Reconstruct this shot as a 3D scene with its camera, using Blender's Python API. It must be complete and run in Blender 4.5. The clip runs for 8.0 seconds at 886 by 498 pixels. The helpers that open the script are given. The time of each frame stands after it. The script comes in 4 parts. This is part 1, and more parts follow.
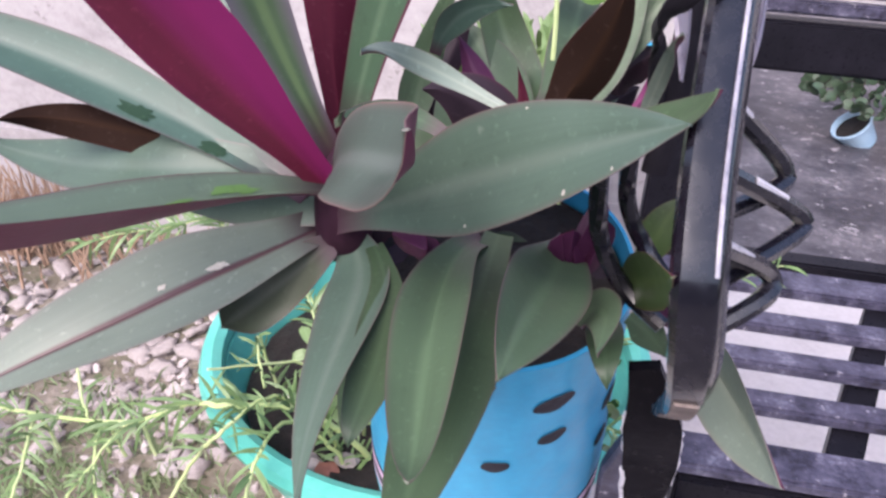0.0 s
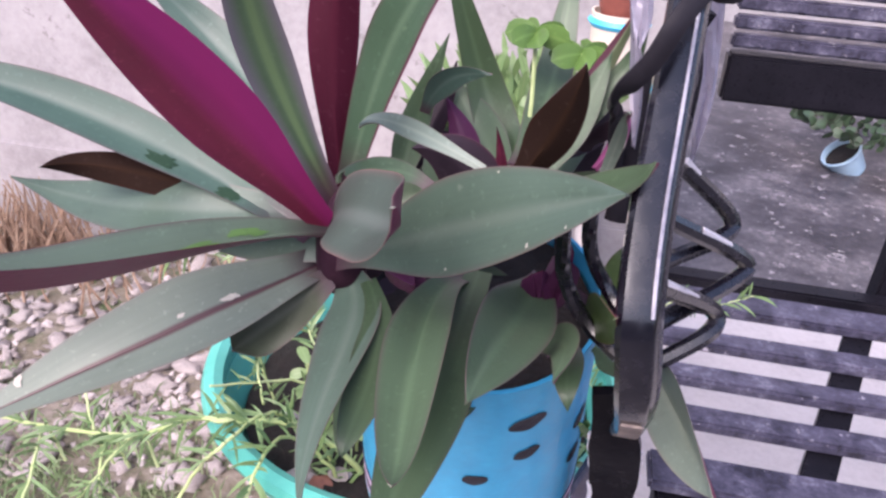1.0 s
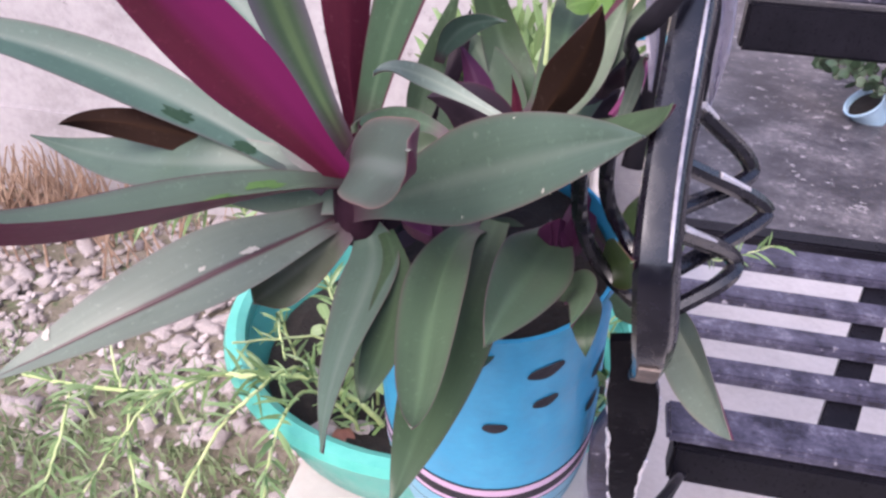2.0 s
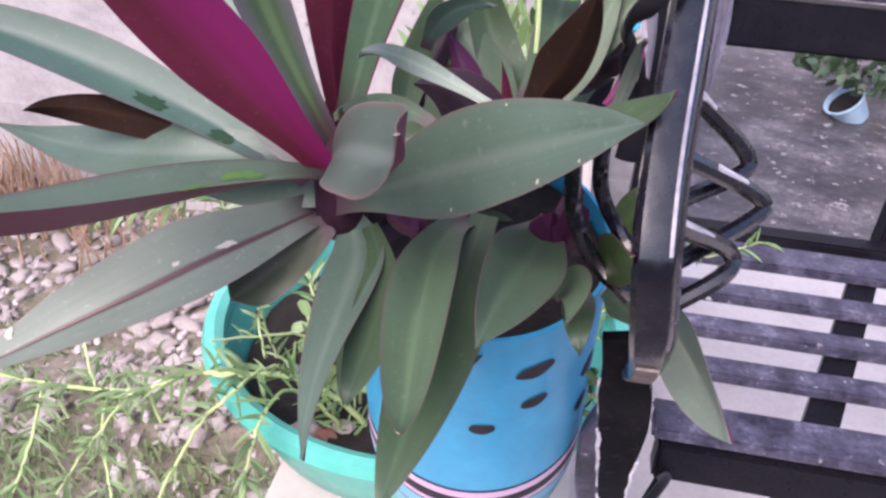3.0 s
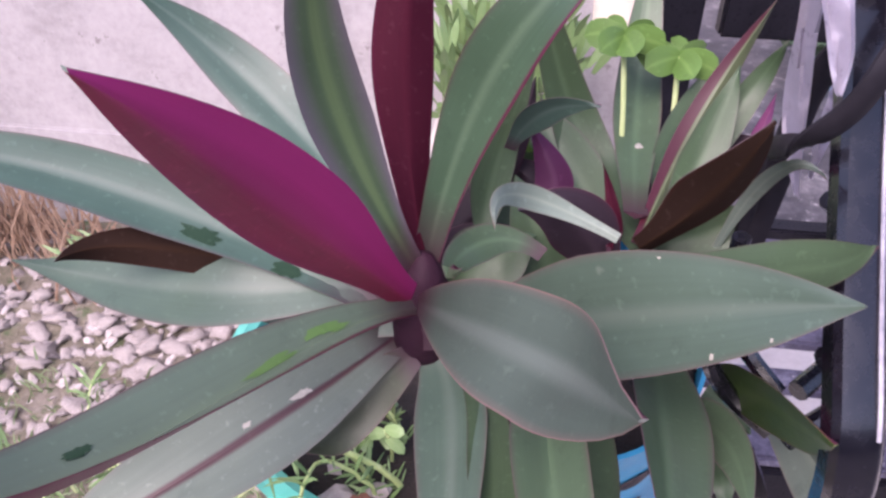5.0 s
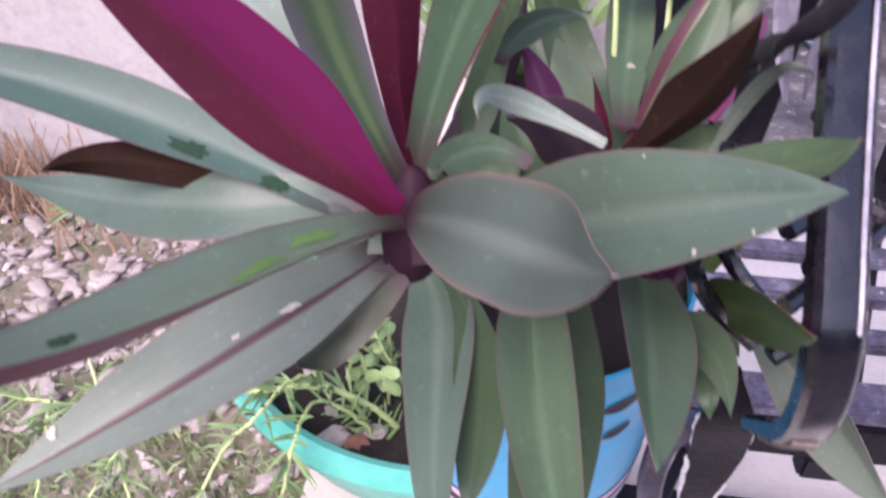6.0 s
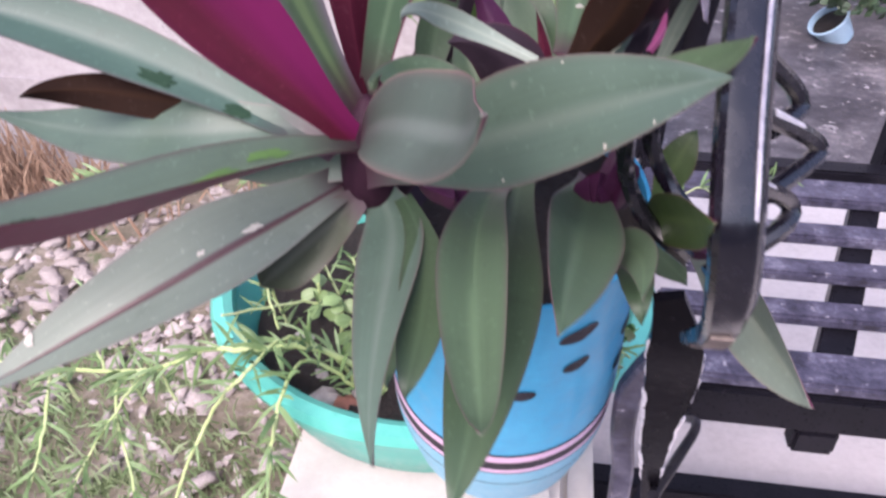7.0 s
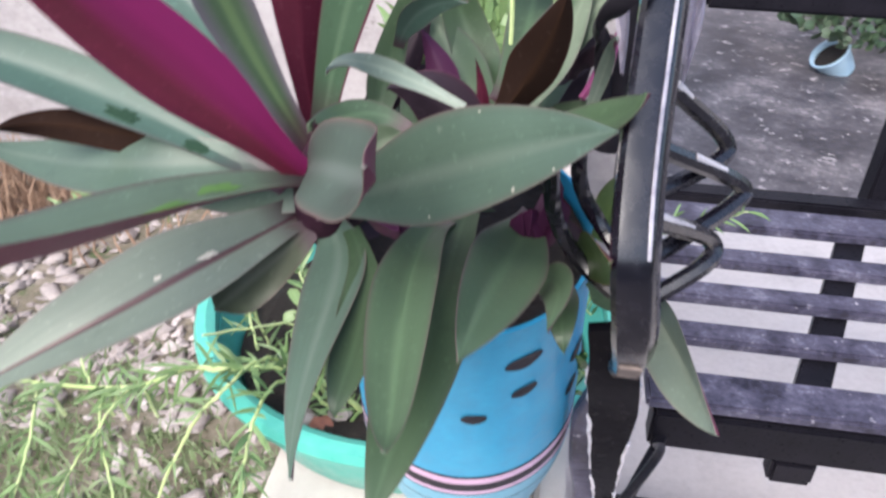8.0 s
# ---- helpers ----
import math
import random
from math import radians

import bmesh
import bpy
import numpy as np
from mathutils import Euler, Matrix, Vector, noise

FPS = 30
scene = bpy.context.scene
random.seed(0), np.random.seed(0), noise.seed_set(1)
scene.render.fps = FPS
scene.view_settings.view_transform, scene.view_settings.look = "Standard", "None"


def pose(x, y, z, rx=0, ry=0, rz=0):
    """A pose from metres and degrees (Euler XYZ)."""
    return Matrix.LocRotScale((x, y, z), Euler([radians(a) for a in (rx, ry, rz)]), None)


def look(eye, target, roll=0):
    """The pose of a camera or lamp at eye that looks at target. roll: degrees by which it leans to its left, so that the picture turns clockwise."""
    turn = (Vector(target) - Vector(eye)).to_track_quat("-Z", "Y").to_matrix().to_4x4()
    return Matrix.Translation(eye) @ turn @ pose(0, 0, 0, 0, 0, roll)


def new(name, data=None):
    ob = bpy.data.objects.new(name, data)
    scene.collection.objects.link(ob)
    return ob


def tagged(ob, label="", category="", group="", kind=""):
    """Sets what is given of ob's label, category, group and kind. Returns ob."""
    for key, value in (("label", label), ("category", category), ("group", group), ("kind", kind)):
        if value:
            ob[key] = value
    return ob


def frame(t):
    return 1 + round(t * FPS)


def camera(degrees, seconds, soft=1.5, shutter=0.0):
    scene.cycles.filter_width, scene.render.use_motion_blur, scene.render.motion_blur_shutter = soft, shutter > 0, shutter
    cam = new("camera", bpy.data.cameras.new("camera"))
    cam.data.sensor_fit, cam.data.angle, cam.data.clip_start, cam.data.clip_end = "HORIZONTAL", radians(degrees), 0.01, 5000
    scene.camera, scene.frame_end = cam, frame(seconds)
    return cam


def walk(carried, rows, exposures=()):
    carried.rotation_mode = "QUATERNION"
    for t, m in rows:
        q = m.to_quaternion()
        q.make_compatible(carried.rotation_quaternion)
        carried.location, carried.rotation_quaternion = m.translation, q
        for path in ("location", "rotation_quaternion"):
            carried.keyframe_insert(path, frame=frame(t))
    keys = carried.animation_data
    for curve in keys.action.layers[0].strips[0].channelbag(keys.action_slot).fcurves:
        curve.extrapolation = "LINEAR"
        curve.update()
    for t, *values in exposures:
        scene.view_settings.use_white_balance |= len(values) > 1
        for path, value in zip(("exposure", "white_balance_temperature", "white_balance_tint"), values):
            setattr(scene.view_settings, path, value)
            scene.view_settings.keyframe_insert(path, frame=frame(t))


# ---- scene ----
cam = camera(58.3, 8.0, soft=2.6, shutter=0.5)
PATH = [
    (0, (0.1523, 0.4567, 0.9525), (-0.132, 2.153, -0.068), 3.0),
    (0.3, (0.1531, 0.4458, 0.9543), (-0.109, 2.159, -0.043), 3.9),
    (0.5, (0.1530, 0.4423, 0.9618), (-0.100, 2.175, -0.005), 4.6),
    (0.8, (0.1535, 0.4328, 0.9648), (-0.082, 2.158, -0.020), 2.4),
    (1, (0.1596, 0.4325, 0.9750), (-0.122, 2.152, -0.007), 4.0),
    (1.3, (0.1561, 0.4305, 0.9718), (-0.101, 2.141, -0.033), 2.5),
    (1.5, (0.1577, 0.4346, 0.9703), (-0.132, 2.095, -0.106), 2.5),
    (1.8, (0.1556, 0.4345, 0.9703), (-0.129, 2.094, -0.109), 1.6),
    (2, (0.1604, 0.4300, 0.9726), (-0.150, 2.091, -0.098), 2.4),
    (2.2, (0.1603, 0.4336, 0.9707), (-0.123, 2.077, -0.133), 2.5),
    (3.3, (0.1519, 0.4443, 0.9599), (-0.092, 2.116, -0.111), 4.1),
    (3.5, (0.1454, 0.4522, 0.9490), (-0.062, 2.106, -0.156), 5.2),
    (3.6, (0.1417, 0.4539, 0.9482), (-0.056, 2.118, -0.143), 5.2),
    (3.8, (0.1341, 0.4586, 0.9527), (-0.032, 2.134, -0.127), 5.7),
    (4, (0.1252, 0.4675, 0.9688), (-0.065, 2.148, -0.099), 3.4),
    (4.2, (0.1163, 0.4732, 0.9752), (-0.053, 2.136, -0.123), 2.2),
    (4.4, (0.1148, 0.4769, 0.9767), (-0.093, 2.131, -0.128), 1.7),
    (4.5, (0.1101, 0.4804, 0.9785), (-0.068, 2.139, -0.126), 1.6),
    (4.7, (0.1091, 0.4849, 0.9852), (-0.066, 2.137, -0.128), 1.4),
    (5.8, (0.1129, 0.4826, 0.9806), (-0.070, 2.116, -0.159), 1.5),
    (5.9, (0.1130, 0.4810, 0.9770), (-0.059, 2.089, -0.200), 1.5),
    (6, (0.1150, 0.4772, 0.9731), (-0.061, 2.073, -0.219), 1.4),
    (6.2, (0.1208, 0.4709, 0.9664), (-0.067, 2.071, -0.219), 0.7),
    (6.4, (0.1220, 0.4669, 0.9614), (-0.073, 2.061, -0.230), 0.6),
    (6.5, (0.1240, 0.4660, 0.9581), (-0.073, 2.061, -0.232), 0.6),
    (6.8, (0.1339, 0.4613, 0.9661), (-0.104, 2.018, -0.267), -1.1),
    (7, (0.1368, 0.4542, 0.9629), (-0.075, 2.048, -0.226), 0.5),
    (7.2, (0.1422, 0.4437, 0.9580), (-0.091, 2.017, -0.254), -0.3),
    (7.3, (0.1383, 0.4438, 0.9564), (-0.051, 2.016, -0.265), -1.1),
    (7.5, (0.1468, 0.4372, 0.9583), (-0.052, 2.028, -0.238), 1.0),
    (7.8, (0.1626, 0.4356, 0.9697), (-0.091, 2.058, -0.172), 2.4),
    (8, (0.1592, 0.4458, 0.9746), (-0.077, 2.070, -0.168), 1.2),
]
walk(cam, [(t, look(eye, target, roll)) for t, eye, target, roll in PATH], [(0.0, 1.48, 6250, 20), (1.0, 1.40, 6250, 24), (2.0, 1.40, 6250, 24), (3.5, 1.43, 6250, 24), (4.5, 1.36, 6250, 31), (6.0, 1.45, 6250, 30), (6.5, 1.54, 6250, 28), (7.1, 1.46, 6250, 23), (7.5, 1.27, 6250, 14), (8.0, 1.48, 6250, 10)])

# ---- light ----
world = bpy.data.worlds.new("world")
scene.world = world
world.use_nodes = True
wt = world.node_tree
sky = wt.nodes.new("ShaderNodeTexSky")
sky.sky_type, sky.sun_disc = "NISHITA", False
sky.sun_elevation, sky.sun_rotation = radians(48), radians(203)
sky.air_density, sky.dust_density = 1.0, 4.0
wt.links.new(sky.outputs[0], wt.nodes["Background"].inputs[0])
wt.nodes["Background"].inputs[1].default_value = 0.15
sun = new("sun", bpy.data.lights.new("sun", "SUN"))
sun.data.energy, sun.data.angle, sun.data.color = 1.1, radians(45), (1.0, 0.95, 0.92)
sun.matrix_world = look((-1.0, -1.9, 3.7), (0.1, 0.7, 0.6))


# ---- materials ----
def material(name):
    m = bpy.data.materials.new(name)
    m.use_nodes = True
    return m, m.node_tree, m.node_tree.nodes["Principled BSDF"]


def noise_node(nt, scale, detail=4.0, rough=0.55, vec=None):
    n = nt.nodes.new("ShaderNodeTexNoise")
    n.inputs["Scale"].default_value, n.inputs["Detail"].default_value, n.inputs["Roughness"].default_value = scale, detail, rough
    if vec:
        nt.links.new(vec, n.inputs["Vector"])
    return n.outputs["Fac"]


def ramp(nt, fac, stops):
    r = nt.nodes.new("ShaderNodeValToRGB")
    while len(r.color_ramp.elements) < len(stops):
        r.color_ramp.elements.new(0.5)
    for e, (p, c) in zip(r.color_ramp.elements, stops):
        e.position, e.color = p, (*c, 1)
    nt.links.new(fac, r.inputs[0])
    return r.outputs[0]


def mix(nt, fac, a, b, mode="MIX"):
    n = nt.nodes.new("ShaderNodeMix")
    n.data_type, n.blend_type = "RGBA", mode
    for sock, v in ((n.inputs["Factor"], fac), (n.inputs["A"], a), (n.inputs["B"], b)):
        if isinstance(v, bpy.types.NodeSocket):
            nt.links.new(v, sock)
        elif isinstance(v, tuple):
            sock.default_value = (*v, 1)
        else:
            sock.default_value = v
    return n.outputs["Result"]


def bump(nt, bsdf, height, strength=0.3, dist=0.002):
    b = nt.nodes.new("ShaderNodeBump")
    b.inputs["Strength"].default_value, b.inputs["Distance"].default_value = strength, dist
    nt.links.new(height, b.inputs["Height"])
    nt.links.new(b.outputs[0], bsdf.inputs["Normal"])


def coords(nt, kind="Object"):
    return nt.nodes.new("ShaderNodeTexCoord").outputs[kind]


def surface(name, stops, scale, fine, rough=0.7, bumped=0.3, metal=0.0, dist=0.002, coat=0.0, stains=None, spec=0.5):
    """A worn surface: two scales of noise through one ramp, stains, grain."""
    m, nt, b = material(name)
    c = coords(nt)
    big, small = noise_node(nt, scale, 5, 0.6, c), noise_node(nt, fine, 6, 0.65, c)
    both = mix(nt, 0.4, big, small)
    col = ramp(nt, both, stops)
    if stains:
        s = ramp(nt, noise_node(nt, stains[0], 8, 0.7, c), [(stains[1], (0, 0, 0)), (stains[1] + 0.06, (1, 1, 1))])
        col = mix(nt, s, col, stains[2])
    nt.links.new(col, b.inputs["Base Color"])
    r = ramp(nt, small, [(0.3, (rough - 0.12,) * 3), (0.7, (min(1, rough + 0.12),) * 3)])
    nt.links.new(r, b.inputs["Roughness"])
    b.inputs["Metallic"].default_value, b.inputs["Coat Weight"].default_value, b.inputs["Specular IOR Level"].default_value = metal, coat, spec
    bump(nt, b, small, bumped, dist)
    return m


def leaf_material(name, body, rib, edge, rough=0.40, blotch=(0.5, 0.5, 0.5), blotch_at=0.75, margin=0.0, rib_wide=0.0, half=None, thin=0.10, violet=None, spec=0.42, crisp=False, rim=None, sheath=None):
    """Leaf skin: faint streaks along the blade, a pale midrib, a coloured margin, clouds, dust and a few blotches."""
    m, nt, b = material(name)
    uv = nt.nodes.new("ShaderNodeUVMap").outputs[0]
    sep = nt.nodes.new("ShaderNodeSeparateXYZ")
    nt.links.new(uv, sep.inputs[0])
    mapping = nt.nodes.new("ShaderNodeMapping")
    mapping.inputs["Scale"].default_value = (1.6, 17, 1)
    nt.links.new(uv, mapping.inputs[0])
    info = nt.nodes.new("ShaderNodeObjectInfo")
    add = nt.nodes.new("ShaderNodeVectorMath")
    nt.links.new(mapping.outputs[0], add.inputs[0])
    nt.links.new(info.outputs["Random"], add.inputs[1])
    streak = noise_node(nt, 1.0, 4, 0.5, add.outputs[0])
    lo, hi = tuple(x * 0.80 for x in body), tuple(min(1, x * 1.22) for x in body)
    col = ramp(nt, streak, [(0.22, tuple(x * 0.92 for x in body)), (0.5, body), (0.78, tuple(x * 1.09 for x in body))])
    c = coords(nt)
    cloud = noise_node(nt, 26, 4, 0.55, c)
    col = mix(nt, ramp(nt, cloud, [(0.46, (0, 0, 0)), (0.72, (0.6, 0.6, 0.6))]), col, hi)
    col = mix(nt, ramp(nt, cloud, [(0.28, (0.6, 0.6, 0.6)), (0.5, (0, 0, 0))]), col, lo)
    stain = noise_node(nt, 85, 6, 0.75, c)
    col = mix(nt, ramp(nt, stain, [(0.58, (0, 0, 0)), (0.70, (0.75, 0.75, 0.75))]), col, lo)
    dust = noise_node(nt, 420, 3, 0.6, c)
    col = mix(nt, ramp(nt, dust, [(0.60, (0, 0, 0)), (0.74, (0.35, 0.35, 0.35))]), col, tuple(min(1, x * 1.9 + 0.02) for x in body))
    across = ramp(nt, sep.outputs[1], [(0.0, (0.8, 0.8, 0.8)), (0.02, (0.2, 0.2, 0.2)), (0.08, (0, 0, 0)), (0.92, (0, 0, 0)), (0.98, (0.2, 0.2, 0.2)), (1.0, (0.8, 0.8, 0.8))])
    col = mix(nt, across, col, edge)
    if violet:
        col = mix(nt, ramp(nt, sep.outputs[1], [(0.05, (0.8, 0.8, 0.8)), (0.3, (0, 0, 0)), (0.7, (0, 0, 0)), (0.95, (0.8, 0.8, 0.8))]), col, violet)
    if margin:
        col = mix(nt, ramp(nt, sep.outputs[1], [(margin - 0.03, (1, 1, 1)), (margin, (0, 0, 0))]), col, edge)
    if rim:
        col = mix(nt, ramp(nt, sep.outputs[1], [(1 - rim, (0, 0, 0)), (1 - rim + 0.04, (1, 1, 1))]), col, edge)
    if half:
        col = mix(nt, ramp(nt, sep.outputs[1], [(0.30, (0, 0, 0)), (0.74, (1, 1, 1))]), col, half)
    midrib = ramp(nt, sep.outputs[1], [(0.40 - rib_wide, (0, 0, 0)), (0.485 - rib_wide, (0.5 + 8 * rib_wide,) * 3), (0.515 + rib_wide, (0.5 + 8 * rib_wide,) * 3), (0.62 + rib_wide, (0, 0, 0))])
    if crisp:
        midrib = ramp(nt, sep.outputs[1], [(0.43, (0, 0, 0)), (0.475, (0.9, 0.9, 0.9)), (0.525, (0.9, 0.9, 0.9)), (0.56, (0, 0, 0))])
    col = mix(nt, midrib, col, rib)
    spots = ramp(nt, noise_node(nt, 150, 2, 0.5, c), [(blotch_at, (0, 0, 0)), (blotch_at + 0.05, (0.5, 0.5, 0.5))])
    col = mix(nt, spots, col, blotch)
    if sheath:
        col = mix(nt, ramp(nt, sep.outputs[0], [(0.0, (0.95, 0.95, 0.95)), (0.05, (0.7, 0.7, 0.7)), (0.14, (0, 0, 0))]), col, sheath)
    tone = nt.nodes.new("ShaderNodeHueSaturation")
    vary = nt.nodes.new("ShaderNodeMapRange")
    vary.inputs["To Min"].default_value, vary.inputs["To Max"].default_value = 0.9, 1.1
    nt.links.new(info.outputs["Random"], vary.inputs["Value"])
    nt.links.new(vary.outputs[0], tone.inputs["Value"])
    nt.links.new(col, tone.inputs["Color"])
    col = tone.outputs[0]
    nt.links.new(col, b.inputs["Base Color"])
    nt.links.new(ramp(nt, cloud, [(0.3, (rough - 0.06,) * 3), (0.7, (rough + 0.10,) * 3)]), b.inputs["Roughness"])
    b.inputs["Specular IOR Level"].default_value = spec
    bump(nt, b, mix(nt, 0.5, mix(nt, 0.5, streak, cloud), stain), 0.3, 0.0009)
    glow = nt.nodes.new("ShaderNodeBsdfTranslucent")
    nt.links.new(col, glow.inputs[0])
    both = nt.nodes.new("ShaderNodeMixShader")
    both.inputs[0].default_value = thin
    nt.links.new(b.outputs[0], both.inputs[1])
    nt.links.new(glow.outputs[0], both.inputs[2])
    nt.links.new(both.outputs[0], nt.nodes["Material Output"].inputs[0])
    return m


SHEATH = (0.050, 0.016, 0.030)
LEAF = {
    "grey": leaf_material("leaf_grey", (0.050, 0.094, 0.072), (0.105, 0.15, 0.125), (0.130, 0.075, 0.085), blotch=(0.16, 0.20, 0.17), sheath=SHEATH),
    "dusty": leaf_material("leaf_dusty_grey", (0.070, 0.112, 0.084), (0.125, 0.165, 0.135), (0.140, 0.085, 0.090), blotch=(0.19, 0.22, 0.19), sheath=SHEATH),
    "green": leaf_material("leaf_green", (0.066, 0.110, 0.062), (0.105, 0.175, 0.095), (0.140, 0.065, 0.090), blotch=(0.125, 0.195, 0.095), sheath=SHEATH),
    "banded": leaf_material("leaf_green_violet_margin", (0.070, 0.112, 0.064), (0.125, 0.195, 0.09), (0.15, 0.07, 0.11), blotch=(0.15, 0.22, 0.10), blotch_at=0.78, rib_wide=0.03, violet=(0.15, 0.125, 0.16), sheath=SHEATH),
    "dark": leaf_material("leaf_dark", (0.048, 0.084, 0.042), (0.075, 0.125, 0.065), (0.065, 0.045, 0.045), blotch=(0.060, 0.09, 0.052)),
    "olive": leaf_material("leaf_olive", (0.040, 0.074, 0.022), (0.07, 0.115, 0.034), (0.099, 0.060, 0.031), blotch=(0.081, 0.115, 0.037)),
    "pale": leaf_material("leaf_pale", (0.155, 0.20, 0.165), (0.25, 0.295, 0.23), (0.217, 0.174, 0.149), blotch=(0.26, 0.29, 0.225), blotch_at=0.72),
    "brownish": leaf_material("leaf_brownish", (0.062, 0.078, 0.045), (0.15, 0.17, 0.12), (0.12, 0.06, 0.06), blotch=(0.14, 0.15, 0.1), sheath=SHEATH),
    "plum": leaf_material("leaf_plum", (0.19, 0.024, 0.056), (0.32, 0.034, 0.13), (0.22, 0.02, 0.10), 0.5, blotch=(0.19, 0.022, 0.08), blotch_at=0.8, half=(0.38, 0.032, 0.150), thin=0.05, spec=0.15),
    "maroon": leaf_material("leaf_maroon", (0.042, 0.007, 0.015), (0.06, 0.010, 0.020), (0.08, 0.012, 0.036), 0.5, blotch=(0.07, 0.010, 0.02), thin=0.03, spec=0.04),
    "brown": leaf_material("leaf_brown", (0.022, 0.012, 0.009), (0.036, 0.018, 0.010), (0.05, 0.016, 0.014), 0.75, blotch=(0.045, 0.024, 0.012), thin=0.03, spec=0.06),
    "greenplum": leaf_material("leaf_greenplum", (0.09, 0.115, 0.058), (0.15, 0.19, 0.10), (0.060, 0.010, 0.020), blotch=(0.186, 0.16, 0.09), margin=0.4),
    "magenta": leaf_material("leaf_magenta", (0.260, 0.056, 0.161), (0.341, 0.124, 0.248), (0.186, 0.031, 0.093), blotch=(0.310, 0.124, 0.217)),
    "violet": leaf_material("leaf_violet", (0.060, 0.016, 0.046), (0.085, 0.026, 0.066), (0.09, 0.03, 0.065), blotch=(0.09, 0.045, 0.085), thin=0.04, spec=0.15),
    # near-black leaf tone, also for filler leaves that stand in for shade
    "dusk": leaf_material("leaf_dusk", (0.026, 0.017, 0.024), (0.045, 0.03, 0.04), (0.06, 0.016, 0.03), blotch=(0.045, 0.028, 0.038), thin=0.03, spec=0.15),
    "under": leaf_material("leaf_under", (0.115, 0.022, 0.052), (0.13, 0.03, 0.065), (0.14, 0.025, 0.06), blotch=(0.11, 0.04, 0.06), thin=0.05, spec=0.15),
    "clover": leaf_material("leaf_clover", (0.095, 0.185, 0.043), (0.17, 0.29, 0.08), (0.12, 0.23, 0.050), blotch=(0.18, 0.28, 0.07), blotch_at=0.74),
    "herb": leaf_material("leaf_herb", (0.15, 0.245, 0.095), (0.205, 0.265, 0.124), (0.13, 0.2, 0.08), blotch=(0.217, 0.26, 0.13)),
    "bloom": leaf_material("leaf_waxy_bloom", (0.058, 0.084, 0.070), (0.115, 0.145, 0.13), (0.22, 0.12, 0.12), blotch=(0.3, 0.33, 0.31), blotch_at=0.8, rib_wide=0.02, sheath=SHEATH),
    "greenmag": leaf_material("leaf_green_magenta_margin", (0.095, 0.138, 0.100), (0.12, 0.17, 0.11), (0.09, 0.01, 0.032), blotch=(0.11, 0.25, 0.045), blotch_at=0.78, margin=0.14, sheath=SHEATH),
    "stripe": leaf_material("leaf_maroon_midrib", (0.125, 0.155, 0.124), (0.06, 0.02, 0.026), (0.15, 0.13, 0.12), blotch=(0.2, 0.23, 0.2), blotch_at=0.8, thin=0.08, crisp=True, sheath=SHEATH),
    "sprout": leaf_material("leaf_seedling", (0.20, 0.30, 0.12), (0.26, 0.36, 0.17), (0.2, 0.28, 0.12), blotch=(0.26, 0.34, 0.17), thin=0.15),
    "greenedge": leaf_material("leaf_green_magenta_rim", (0.048, 0.092, 0.052), (0.105, 0.165, 0.10), (0.09, 0.014, 0.038), blotch=(0.1, 0.16, 0.09), rim=0.07, sheath=SHEATH),
    "scrape": leaf_material("leaf_bright_scrape", (0.085, 0.17, 0.05), (0.10, 0.19, 0.06), (0.10, 0.2, 0.05), blotch=(0.16, 0.28, 0.07)),
    "spot": leaf_material("leaf_wet_spot", (0.020, 0.045, 0.026), (0.03, 0.055, 0.03), (0.03, 0.05, 0.03), blotch=(0.03, 0.055, 0.035), spec=0.15),
    "scar": leaf_material("leaf_scar", (0.42, 0.40, 0.35), (0.5, 0.48, 0.43), (0.3, 0.26, 0.2), blotch=(0.5, 0.48, 0.44)),
}
IRON = surface("glossy_black_iron", [(0.3, (0.003, 0.003, 0.005)), (0.7, (0.010, 0.009, 0.015))], 30, 180, 0.24, 0.10, 0.0, 0.0005, 0.25, (90, 0.74, (0.06, 0.055, 0.07)), spec=0.6)
TAR = surface("thick_black_paint", [(0.3, (0.002, 0.002, 0.003)), (0.7, (0.006, 0.005, 0.007))], 60, 200, 0.2, 0.15, 0.0, 0.0010, 0.0, spec=0.09)
FRAME = surface("dull_black_iron", [(0.3, (0.005, 0.005, 0.007)), (0.7, (0.013, 0.012, 0.017))], 30, 260, 0.35, 0.25, 0.0, 0.0006, 0.0, (70, 0.66, (0.05, 0.045, 0.055)), spec=0.12)
# pale tone for the leg plate's painted glints and the rods' bare metal
WORN_GLINT = surface("worn_glint_metal", [(0.3, (0.35, 0.34, 0.38)), (0.5, (0.60, 0.58, 0.62)), (0.7, (0.75, 0.73, 0.76))], 60, 300, 0.35, 0.3, 0.3, 0.0005)
# pale tone standing in for the highlight along the arm rest
EDGE_GLINT = surface("edge_glint_paint", [(0.3, (0.10, 0.10, 0.13)), (0.5, (0.26, 0.25, 0.30)), (0.7, (0.45, 0.44, 0.48))], 50, 260, 0.35, 0.3)
TAN = surface("scuffed_primer", [(0.3, (0.03, 0.024, 0.022)), (0.5, (0.12, 0.092, 0.082)), (0.7, (0.22, 0.175, 0.155))], 140, 400, 0.6, 0.3)
# tone of the added wall out of view, tuned to darken reflections
BACKING = surface("unseen_backing", [(0.3, (0.13, 0.12, 0.115)), (0.5, (0.17, 0.16, 0.155)), (0.7, (0.21, 0.20, 0.195))], 4, 40, 0.8, 0.3)
RUBBER = surface("black_rubber", [(0.3, (0.010, 0.009, 0.012)), (0.7, (0.022, 0.020, 0.026))], 40, 300, 0.5, 0.2, 0.0, 0.0005, spec=0.1)
